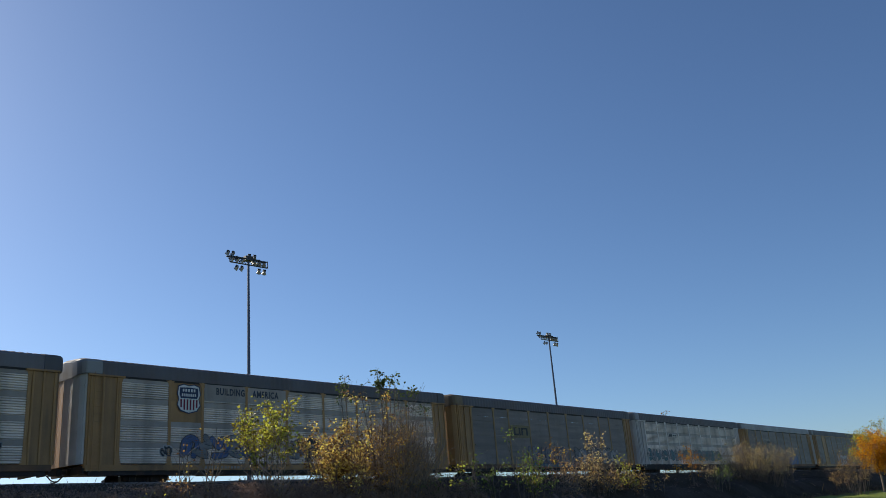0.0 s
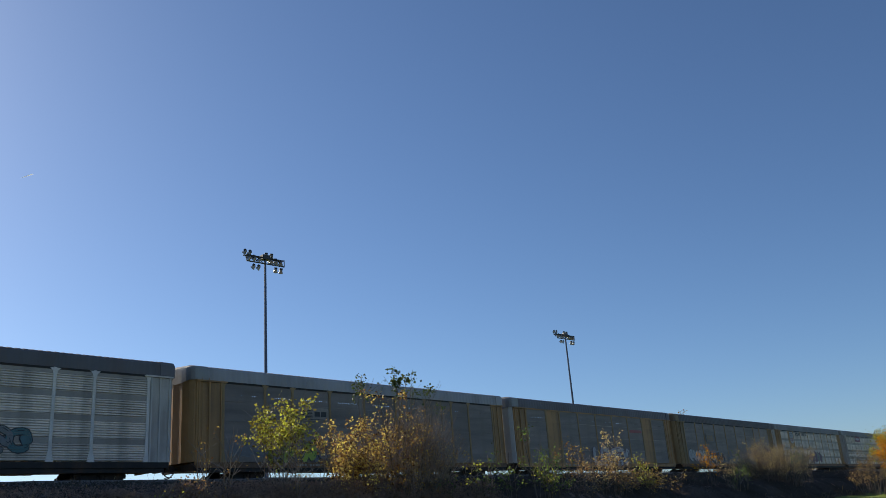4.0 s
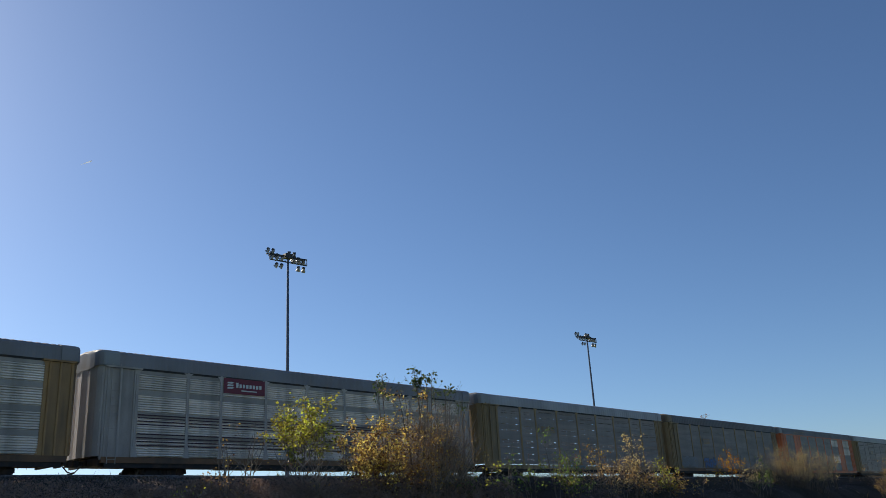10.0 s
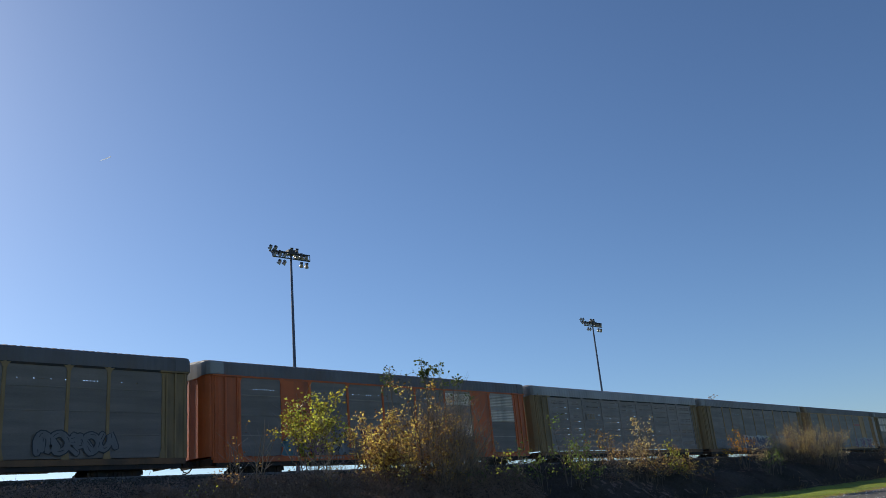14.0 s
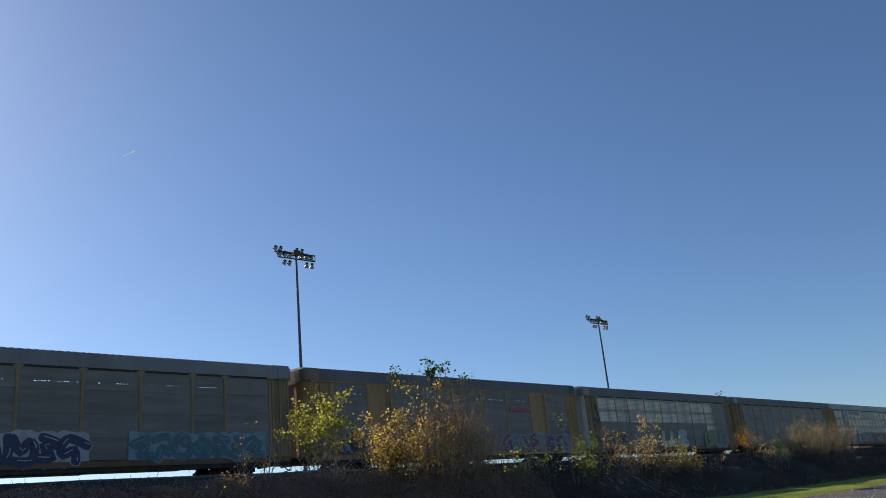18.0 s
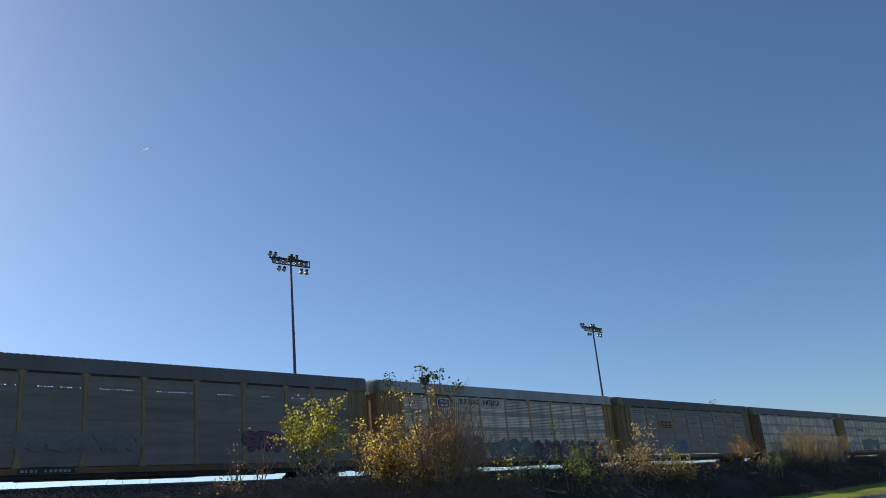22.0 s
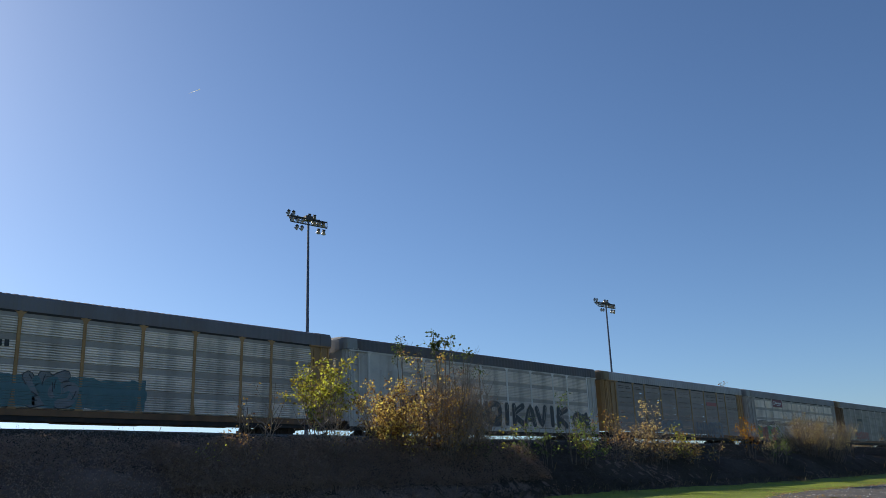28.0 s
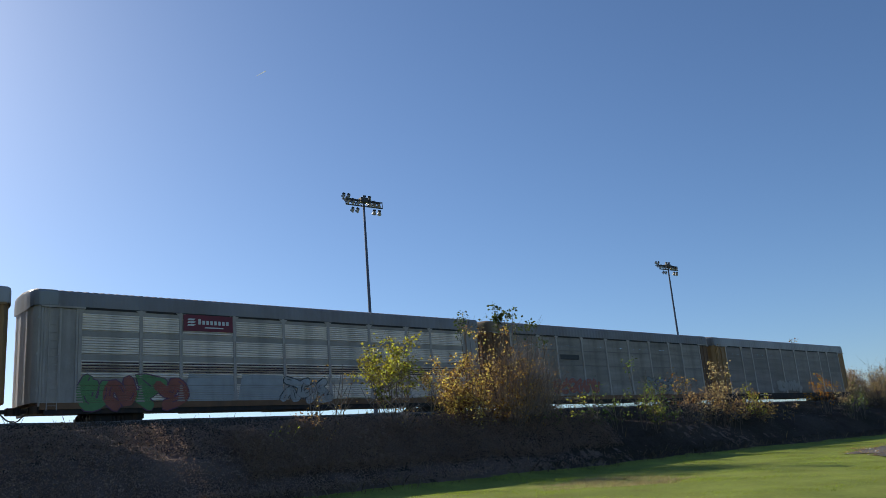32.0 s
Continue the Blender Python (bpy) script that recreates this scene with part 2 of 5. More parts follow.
SPRAY = {
    "black": paint("spray_black", (0.03, 0.03, 0.035)), "white": paint("spray_white", (0.38, 0.38, 0.38)), "moss": paint("spray_moss_green", (0.15, 0.205, 0.10)), "ice": paint("spray_pale_blue", (0.19, 0.29, 0.32)), "chalk": paint("spray_thin_white", (0.165, 0.155, 0.16)),
    "green": paint("spray_green", (0.11, 0.25, 0.09)), "teal": paint("spray_teal", (0.075, 0.165, 0.185)),
    "blue": paint("spray_blue", (0.07, 0.12, 0.26)), "pink": paint("spray_pink", (0.48, 0.20, 0.26)),
    "rust": paint("spray_brick_red", (0.32, 0.09, 0.06)), "plum": paint("spray_plum", (0.14, 0.05, 0.11)),
    "navy": paint("spray_navy", (0.035, 0.04, 0.10)), "faded": paint("spray_faded", (0.30, 0.27, 0.25)), "grey": paint("spray_grey", (0.19, 0.20, 0.215)), "lime": paint("spray_lime", (0.30, 0.38, 0.05)),
}


# ---- mesh helpers ----
class Shape:
    """Collects vertices and faces."""

    def __init__(self):
        self.v, self.f = [], []

    def poly(self, pts):
        i = len(self.v)
        self.v += [tuple(p) for p in pts]
        self.f.append(tuple(range(i, i + len(pts))))
        return self

    def box(self, x0, x1, y0, y1, z0, z1):
        i = len(self.v)
        self.v += [(x, y, z) for x in (x0, x1) for y in (y0, y1) for z in (z0, z1)]
        self.f += [tuple(i + k for k in q) for q in ((0, 1, 3, 2), (4, 6, 7, 5), (0, 4, 5, 1), (2, 3, 7, 6), (0, 2, 6, 4), (1, 5, 7, 3))]
        return self

    def cbox(self, x0, x1, y0, y1, z0, z1, c=0.02):
        """A box with its long edges chamfered (seen from its front and back)."""
        prof = [(x0 + c, y0), (x1 - c, y0), (x1, y0 + c), (x1, y1 - c), (x1 - c, y1), (x0 + c, y1), (x0, y1 - c), (x0, y0 + c)]
        i = len(self.v)
        self.v += [(a, b, z0) for a, b in prof] + [(a, b, z1) for a, b in prof]
        self.f += [(i + k, i + (k + 1) % 8, i + 8 + (k + 1) % 8, i + 8 + k) for k in range(8)]
        self.f += [tuple(i + 7 - k for k in range(8)), tuple(i + 8 + k for k in range(8))]
        return self

    def tube(self, pts, r0, r1, sides=4, cap=True):
        pts = [Vector(p) for p in pts]
        i, n = len(self.v), len(pts)
        for k, p in enumerate(pts):
            d = (pts[min(k + 1, n - 1)] - pts[max(k - 1, 0)])
            d = d.normalized() if d.length > 1e-9 else Vector((0, 0, 1))
            a = d.orthogonal().normalized()
            b = d.cross(a)
            r = r0 + (r1 - r0) * k / max(1, n - 1)
            for s in range(sides):
                w = 2 * math.pi * s / sides
                self.v.append(tuple(p + a * (r * math.cos(w)) + b * (r * math.sin(w))))
        for k in range(n - 1):
            for s in range(sides):
                q = i + k * sides
                self.f.append((q + s, q + (s + 1) % sides, q + sides + (s + 1) % sides, q + sides + s))
        if cap:
            self.f.append(tuple(i + sides - 1 - s for s in range(sides)))
            self.f.append(tuple(i + (n - 1) * sides + s for s in range(sides)))
        return self

    def lathe(self, prof, origin, axis="y", sides=20):
        """prof: (radius, along) pairs turned round an axis through origin."""
        i, n = len(self.v), len(prof)
        o = Vector(origin)
        for s in range(sides):
            w = 2 * math.pi * s / sides
            for r, a in prof:
                p = {"y": (r * math.cos(w), a, r * math.sin(w)), "z": (r * math.cos(w), r * math.sin(w), a), "x": (a, r * math.cos(w), r * math.sin(w))}[axis]
                self.v.append(tuple(o + Vector(p)))
        for s in range(sides):
            for k in range(n - 1):
                a, b = i + s * n + k, i + ((s + 1) % sides) * n + k
                self.f.append((a, b, b + 1, a + 1))
        return self

    def leaf(self, p, d, up, size):
        """A folded leaf: two triangles with a bent midrib."""
        side = d.cross(up)
        side = side.normalized() * size * 0.36 if side.length > 1e-6 else Vector((size * 0.36, 0, 0))
        tip, mid = p + d * size, p + d * size * 0.45
        lift = up * size * 0.12
        i = len(self.v)
        self.v += [tuple(p), tuple(mid + side + lift), tuple(tip), tuple(mid - side + lift)]
        self.f += [(i, i + 1, i + 2), (i, i + 2, i + 3)]

    def mesh(self, name, material):
        me = bpy.data.meshes.new(name)
        me.from_pydata(self.v, [], self.f)
        me.materials.append(material)
        me.update()
        return me


MESHES = {}


def shared(key, material, build):
    """One mesh per key and material; build(shape) fills it."""
    k = (key, material.name)
    if k not in MESHES:
        s = Shape()
        build(s)
        MESHES[k] = s.mesh(str(key[0] if isinstance(key, tuple) else key), material)
    return MESHES[k]


def part(name, data, parent, label="", at=None):
    ob = new(name, data)
    ob.parent = parent
    if at is not None:
        ob.matrix_basis = at if isinstance(at, Matrix) else Matrix.Translation(at)
    if label:
        ob["label"] = label
    return ob


def text_mesh(words, size, material, key, width):
    if key in MESHES:
        return MESHES[key]
    cu = bpy.data.curves.new("letters", "FONT")
    cu.body, cu.size, cu.extrude, cu.resolution_u = words, size, 0.004, 2
    cu.align_x, cu.align_y, cu.space_character, cu.offset = "CENTER", "CENTER", 1.15, 0.014
    ob = bpy.data.objects.new("letters", cu)
    scene.collection.objects.link(ob)
    deps = bpy.context.evaluated_depsgraph_get()
    me = bpy.data.meshes.new_from_object(ob.evaluated_get(deps))
    bpy.data.objects.remove(ob)
    xs = [v.co.x for v in me.vertices]
    me.transform(Matrix.Diagonal((width / (max(xs) - min(xs)), 1, 1, 1)))
    me.materials.clear()
    me.materials.append(material)
    MESHES[key] = me
    return me


# ---- ground ----
def build_ground():
    xs = [-4000, -1500, -600, -250, -120, -60] + [-40 + 2.5 * i for i in range(81)] + [175, 200, 240, 300, 400, 600, 1000, 1800, 4000]
    ys = [-4000, -1500, -500, -200, -100, -50, -25, -12, -6] + [-2 + 1.0 * i for i in range(63)] + [64, 70, 80, 100, 140, 200, 320, 600, 1200, 2400, 4000]
    v, f = [], []
    for y in ys:
        for x in xs:
            z = ground_z(x, y)
            v.append((x, y, z))
    nx = len(xs)
    for j in range(len(ys) - 1):
        for i in range(nx - 1):
            a = j * nx + i
            f.append((a, a + 1, a + nx + 1, a + nx))
    me = bpy.data.meshes.new("ground")
    me.from_pydata(v, [], f)
    m = mat("turf_and_soil", (0.19, 0.235, 0.05), 0.9, var=0.4, scale=0.6, fine=9, bump=0.8, dirt=(0.20, 0.16, 0.05), dirt_amount=0.12, spec=0.1)
    me.materials.append(m)
    # bank: bare soil and dead weed litter
    m2 = mat("bank_soil", (0.085, 0.066, 0.05), 0.95, var=0.5, scale=0.8, fine=12, bump=0.9)
    me.materials.append(m2)
    for p in me.polygons:
        cy = p.center.y
        p.material_index = 1 if 23.5 < cy < 60 else 0
    for p in me.polygons:
        p.use_smooth = True
    ob = new("ground", me)
    tagged(ob, "green lawn rising into a dark weedy railway embankment", "ground", kind="structure")
    return ob


build_ground()


def build_track():
    s = Shape()
    n = 260
    x0, dx = -120.0, 2.0
    rnd = random.Random(4)
    rows = []
    for i in range(n + 1):
        x = x0 + dx * i
        j = [rnd.uniform(-0.06, 0.06) for _ in range(6)]
        rows.append([(x, 34.6 + j[0], 3.7), (x, 35.5 + j[1], 4.34 + j[2] * 0.4), (x, 36.6, 4.33), (x, 38.2, 4.2), (x, 42.2, 4.2), (x, 44.3 + j[3], 4.18), (x, 45.6 + j[4], 3.7)])
    for a, b in zip(rows, rows[1:]):
        for k in range(6):
            s.poly([a[k], b[k], b[k + 1], a[k + 1]])
    tagged(new("ballast", s.mesh("ballast", M["ballast"])), "grey crushed-stone ballast bed under the track", "ballast", kind="structure")
    for k, y in enumerate((TRACK_Y - 0.75, TRACK_Y + 0.75)):
        r = Shape()
        prof = [(-0.075, 0), (0.075, 0), (0.075, 0.012), (0.012, 0.03), (0.012, 0.125), (0.037, 0.14), (0.037, 0.17), (-0.037, 0.17), (-0.037, 0.14), (-0.012, 0.125), (-0.012, 0.03), (-0.075, 0.012)]
        zb = RAIL_Z - 0.17
        i = len(r.v)
        r.v += [(-400, y + a, zb + b) for a, b in prof] + [(900, y + a, zb + b) for a, b in prof]
        m = len(prof)
        r.f += [(q, (q + 1) % m, m + (q + 1) % m, m + q) for q in range(m)]
        tagged(new("rail", r.mesh("rail", M["rail"])), "long rusty steel rail with a worn head", "rail", kind="structure")
    t = Shape()
    for i in range(600):
        x = -60 + i * 0.55
        t.box(x, x + 0.22, TRACK_Y - 1.3, TRACK_Y + 1.3, 4.05, RAIL_Z - 0.168)
    tagged(new("railway_ties", t.mesh("ties", M["tie"])), "dark creosoted wooden ties under the rails", "ties", kind="stuff")


build_track()


def build_lot():
    """A patch of worn asphalt on the lawn with a ragged edge."""
    s = Shape()
    x0, y0, st = 28.0, 7.0, 0.5
    inside = set()
    for i in range(84):
        for j in range(23):
            x, y = x0 + i * st, y0 + j * st
            edge = 16.2 + 0.03 * (x - 38) + 0.7 * noise.noise((x * 0.5, y * 0.5, 2))
            left = 38.4 - 1.1 * (16.3 - y) + 0.8 * noise.noise((x * 0.4, y * 0.6, 7))
            island = ((x - 36.0) / 1.6) ** 2 + ((y - 12.0) / 0.9) ** 2 < 1.0      # a tuft of grass left in the paving
            if left < x and 8.0 < y < edge and not island:
                inside.add((i, j))
    for i, j in inside:
        q = [(x0 + (i + a) * st, y0 + (j + b) * st) for a, b in ((0, 0), (1, 0), (1, 1), (0, 1))]
        s.poly([(x, y, ground_z(x, y) + 0.035) for x, y in q])
    tagged(new("pavement", s.mesh("pavement", M["asphalt"])), "worn grey asphalt patch on the lawn", "pavement", kind="structure")
    g = Shape()
    rnd = random.Random(91)
    cells = sorted(inside)
    for _ in range(900):
        i, j = rnd.choice(cells)
        x, y, r = x0 + (i + rnd.uniform(-0.8, 1.8)) * st, y0 + (j + rnd.uniform(-0.5, 1.5)) * st, rnd.uniform(0.015, 0.055)
        z = ground_z(x, y) + 0.03
        k = len(g.v)
        g.v += [(x + r * rnd.uniform(0.7, 1.3) * math.cos(a), y + r * math.sin(a), z) for a in (0.3, 1.9, 3.4, 5.0)] + [(x + rnd.uniform(-0.3, 0.3) * r, y, z + r * rnd.uniform(0.6, 1.1))]
        g.f += [(k, k + 1, k + 4), (k + 1, k + 2, k + 4), (k + 2, k + 3, k + 4), (k + 3, k, k + 4)]
    tagged(new("gravel", g.mesh("gravel", M["stone"])), "loose pale stones on the worn asphalt", "gravel", kind="stuff")
    # fallen leaves drifted along the paving's edge
    f = Shape()
    rim = [c for c in cells if any((c[0] + a, c[1] + b) not in inside for a, b in ((1, 0), (-1, 0), (0, 1), (0, -1)))]
    for _ in range(2600):
        i, j = rnd.choice(rim)
        x, y = x0 + (i + 0.5 + rnd.gauss(0, 0.9)) * st, y0 + (j + 0.6 + rnd.gauss(0, 0.6)) * st
        d = Vector((rnd.uniform(-1, 1), rnd.uniform(-1, 1), rnd.uniform(-0.2, 0.5))).normalized()
        f.leaf(Vector((x, y, ground_z(x, y) + rnd.uniform(0.05, 0.11))), d, Vector((0, 0, 1)), rnd.uniform(0.05, 0.11))
    tagged(new("fallen_leaves", f.mesh("fallen_leaves", M["leaf_brown"])), "brown fallen leaves along the paving's edge", "leaves", kind="stuff")


build_lot()

# ---- the train ----
HALF = PITCH / 2
POSTS = [2.24, 5.06, 7.06, 9.97, 12.9, 15.81, 18.69, 21.52, 23.46, 26.31]   # from the gap's middle
NEAR, FAR = -1.6, 1.6
BODY0, BODY1 = 0.62 - HALF, PITCH - 1.0 - HALF
Z_SILL, Z_PANEL, Z_ROOF = 1.08, 1.12, 5.42
TIERS = [1.12, 2.18, 3.26, 4.34, 5.40]


RIB = 0.118            # height of one rib
BAND = 0.27            # plain strip over the ribs of a sheet


def corrugated(s, w, h, pitch, depth, y=0.0):
    """A sheet of level louvre ribs, w wide and h high, from the origin; it stands out towards -y."""
    n = max(1, round(h / pitch))
    p = h / n
    prof = [(0.0, 0.0)]
    for i in range(n):
        z = i * p
        prof += [(0.0, z + p * 0.1), (-depth, z + p * 0.38), (-depth, z + p * 0.82), (0.0, z + p * 0.97)]
    prof.append((0.0, h))
    i = len(s.v)
    for yy, z in prof:
        s.v += [(0, y + yy, z), (w, y + yy, z)]
    for k in range(len(prof) - 1):
        a = i + 2 * k
        s.f.append((a, a + 1, a + 3, a + 2))
    s.poly([(0, y + 0.02, 0), (0, y + 0.02, h), (w, y + 0.02, h), (w, y + 0.02, 0)])


def flat_screen(s, w, h):
    """A plain screen sheet with shallow level swages."""
    n = 5
    p = h / n
    for k in range(n):
        s.box(0, w, -0.004 - (0.004 if k % 2 else 0.0), 0.02, k * p, (k + 1) * p)


def pierced(s, w, h, rnd):
    """The top screen sheet, with one row of small holes that let the sky through."""
    lo, hi = h * 0.32, h * 0.36
    s.box(0, w, -0.004, 0.02, 0, lo)
    s.box(0, w, -0.004, 0.02, hi, h)
    x = 0.0
    a, b = rnd.uniform(0.15, 0.55) * w, rnd.uniform(0.6, 0.85) * w
    while x < w - 1e-6:
        solid = min(rnd.uniform(0.05, 0.12) if a < x < b else rnd.uniform(0.3, 0.8), w - x)
        s.box(x, x + solid, -0.004, 0.02, lo, hi)
        x += solid + rnd.uniform(0.03, 0.10)


def slotted(s, w, h, rnd):
    """A sheet with level slots in two groups that let the sky through."""
    zs = [(0.16, 0.035, False), (0.44, 0.085, True), (0.62, 0.035, False)] if rnd.random() < 0.55 else [(0.28, 0.085, True), (0.70, 0.04, False)]
    z = 0.0
    for c, t, dash in zs:
        lo, hi = c * h, c * h + t
        s.box(0, w, -0.004, 0.02, z, lo)
        x = 0.0
        groups = ((0.12, 0.44), (0.54, 0.90)) if w > 2.2 else ((0.2, 0.75),)
        for g0, g1 in groups:
            s.box(x, g0 * w, -0.004, 0.02, lo, hi)
            x = g0 * w
            if dash:
                while x < g1 * w:
                    s.box(x, x + 0.08, -0.004, 0.09, lo, hi)
                    x += rnd.uniform(0.13, 0.24)
            else:
                while x < g1 * w - 0.02:
                    s.box(x, x + 0.012, -0.004, 0.26, lo - 0.03, hi + 0.03)
                    x += 0.34
            x = g1 * w
        s.box(x, w, -0.004, 0.02, lo, hi)
        z = hi
    s.box(0, w, -0.004, 0.02, z, h)


def open_rows(s, w, h):
    """The far side of a slotted car: bars with clear rows between."""
    for r in range(9):
        z0 = r * h / 9
        s.box(0, w, -0.01, 0.01, z0, z0 + h / 9 * 0.22)


BULGE = 0.42           # how far the rounded ends stand out


ROOF_ENDS = [(1.0, 0.45, 0.14), (0.95, 0.70, 0.07), (0.75, 0.88, 0.03), (0.4, 0.97, 0.0)]
ROOF_SIDE = [(NEAR - 0.03, 5.40), (NEAR - 0.035, 5.70), (NEAR - 0.02, 5.98), (NEAR + 0.07, 6.1), (NEAR + 0.42, 6.19), (0, 6.27)]


def roof_cap_shape(s):
    """The plain end piece of the roof, a little proud of the ribbed sheet."""
    prof = ROOF_SIDE + [(-y, z) for y, z in reversed(ROOF_SIDE[:-1])]
    m = len(prof)
    cols = [[(BODY0 - BULGE * out - 0.02, y * wide * 1.015, z + 0.035 - dip) for y, z in prof] for out, wide, dip in ROOF_ENDS]
    cols += [[(BODY0 + d, y * 1.02, z + 0.035) for y, z in prof] for d in (0.0, 0.3, 0.62)]
    for c in cols:
        s.v += c
    for a in range(len(cols) - 1):
        for k in range(m - 1):
            q = a * m + k
            s.f.append((q, q + m, q + m + 1, q + 1))
    s.f.append(tuple(range(m)))
    s.f.append(tuple((len(cols) - 1) * m + m - 1 - k for k in range(m)))


def roof_shape(s):
    """A ribbed roof sheet with tall eaves and rounded ends."""
    base = ROOF_SIDE
    prof = base + [(-y, z) for y, z in reversed(base[:-1])]
    n = 150
    m = len(prof)
    cols = []
    ends = ROOF_ENDS
    for out, wide, dip in ends:
        cols.append([(BODY0 - BULGE * out, y * wide, z - (dip if 0 < k < m - 1 else 0)) for k, (y, z) in enumerate(prof)])
    for i in range(n + 1):
        x = BODY0 + (BODY1 - BODY0) * i / n
        rib = 0.03 if (i % 2 and 3 < i < n - 3) else 0.0
        cols.append([(x, y * (1 + rib * 0.5), z + (rib if 1 < k < m - 2 else 0)) for k, (y, z) in enumerate(prof)])
    for out, wide, dip in reversed(ends):
        cols.append([(BODY1 + BULGE * out, y * wide, z - (dip if 0 < k < m - 1 else 0)) for k, (y, z) in enumerate(prof)])
    i0 = len(s.v)
    for c in cols:
        s.v += c
    for a in range(len(cols) - 1):
        for k in range(m - 1):
            q = i0 + a * m + k
            s.f.append((q, q + m, q + m + 1, q + 1))
    s.f.append(tuple(i0 + k for k in range(m)))
    s.f.append(tuple(i0 + (len(cols) - 1) * m + m - 1 - k for k in range(m)))


def underframe_shape(s):
    s.box(BODY0 - 0.1, BODY1 + 0.1, -0.4, 0.4, 0.74, 1.0)
    s.box(BODY0, BODY1, NEAR + 0.06, FAR - 0.06, 0.98, 1.06)
    s.box(BODY0 + 0.2, BODY1 - 0.2, -1.58, -1.5, 0.585, 0.98)
    s.box(BODY0 + 0.2, BODY1 - 0.2, 1.5, 1.58, 0.80, 0.98)
    for k in range(12):
        x = BODY0 + 1.2 + k * (BODY1 - BODY0 - 2.4) / 11
        s.box(x - 0.06, x + 0.06, -1.5, 1.5, 0.80, 0.98)
    s.box(-6.9, 6.9, -1.46, -0.6, 0.575, 0.78)
    s.box(-2.2, 2.0, -1.35, -0.5, 0.55, 0.70)
    for x in (BODY0 - 0.05, BODY1 - 0.05):
        s.box(x, x + 0.1, -1.5, 1.5, 0.7, 1.05)


def end_door_leaf(s, near):
    """One curved end door leaf, from a corner to the middle, with upright folds and hinges."""
    n = 7
    pts = []
    for i in range(n + 1):
        a = math.pi / 2 * i / n
        fold = 0.035 if i % 2 else 0.0
        pts.append((-(BULGE + fold - 0.02) * math.sin(a) ** 0.8 if a > 0 else 0.0, -1.55 * math.cos(a) ** 0.8 if i < n else -0.02))
    sg = 1 if near else -1
    for (x0, y0), (x1, y1) in zip(pts, pts[1:]):
        s.poly([(x0, sg * y0, 1.12), (x1, sg * y1, 1.12), (x1, sg * y1, 5.41), (x0, sg * y0, 5.41)])
        s.poly([(x0 + 0.05, sg * y0 * 0.97, 5.41), (x1 + 0.05, sg * y1 * 0.97, 5.41), (x1 + 0.05, sg * y1 * 0.97, 1.12), (x0 + 0.05, sg * y0 * 0.97, 1.12)])
    for z in (1.6, 3.2, 4.8):
        x, y = pts[1]
        s.box(x - 0.05, x + 0.02, min(sg * y, sg * y * 0.86), max(sg * y, sg * y * 0.86), z, z + 0.1)


def ladder_shape(s):
    for x in (0.0, 0.42):
        s.tube([(x, 0, 0.75), (x, 0, 5.5)], 0.018, 0.018, 5)
    for k in range(13):
        s.tube([(0, 0, 0.95 + 0.36 * k), (0.42, 0, 0.95 + 0.36 * k)], 0.013, 0.013, 4)


def side_frame_shape(s):
    """Cast truck side frame with spring window."""
    pts = [(-1.25, 0.55), (-0.95, 0.66), (-0.35, 0.72), (0.35, 0.72), (0.95, 0.66), (1.25, 0.55), (1.25, 0.36), (0.9, 0.34), (0.42, 0.18), (-0.42, 0.18), (-0.9, 0.34), (-1.25, 0.36)]
    i = len(s.v)
    s.v += [(x, -0.07, z) for x, z in pts] + [(x, 0.07, z) for x, z in pts]
    n = len(pts)
    s.f += [(i + k, i + (k + 1) % n, i + n + (k + 1) % n, i + n + k) for k in range(n)]
    s.f += [tuple(i + n - 1 - k for k in range(n)), tuple(i + n + k for k in range(n))]
    for x in (-0.87, 0.87):
        s.box(x - 0.16, x + 0.16, -0.12, 0.1, 0.30, 0.60)
    for x in (-0.2, 0, 0.2):
        s.lathe([(0.07, 0.24), (0.08, 0.3), (0.065, 0.36), (0.08, 0.42), (0.07, 0.5)], (x, -0.11, 0), "z", 8)


def wheel_shape(s):
    s.lathe([(0.0, -0.05), (0.10, -0.06), (0.14, -0.02), (0.33, 0.0), (0.36, -0.06), (0.42, -0.06), (0.425, 0.05), (0.45, 0.07), (0.45, 0.09), (0.36, 0.08), (0.33, 0.03), (0.14, 0.03), (0.0, 0.05)], (0, 0, 0), "y", 22)


def coupler_shape(s):
    s.box(0.0, 0.55, -0.09, 0.09, 0.78, 0.96)
    s.cbox(0.42, 0.72, -0.2, 0.16, 0.70, 1.02, 0.05)
    s.box(0.0, 0.12, -0.3, 0.3, 0.68, 1.05)


def hose_shape(s):
    s.tube([(0.0, 0.0, 0.82), (0.2, 0.02, 0.66), (0.38, 0.03, 0.48), (0.55, 0.02, 0.42), (0.7, 0, 0.44)], 0.03, 0.03, 6)


def clip(pts, lo, hi):
    """The part of a flat (x, z) outline between two levels."""
    for lim, keep in ((lo, 1), (hi, -1)):
        out = []
        for (x0, z0), (x1, z1) in zip(pts, pts[1:] + pts[:1]):
            in0, in1 = (z0 - lim) * keep >= 0, (z1 - lim) * keep >= 0
            if in0:
                out.append((x0, z0))
            if in0 != in1:
                u = (lim - z0) / (z1 - z0)
                out.append((x0 + (x1 - x0) * u, lim))
        pts = out
        if len(pts) < 3:
            return []
    return pts


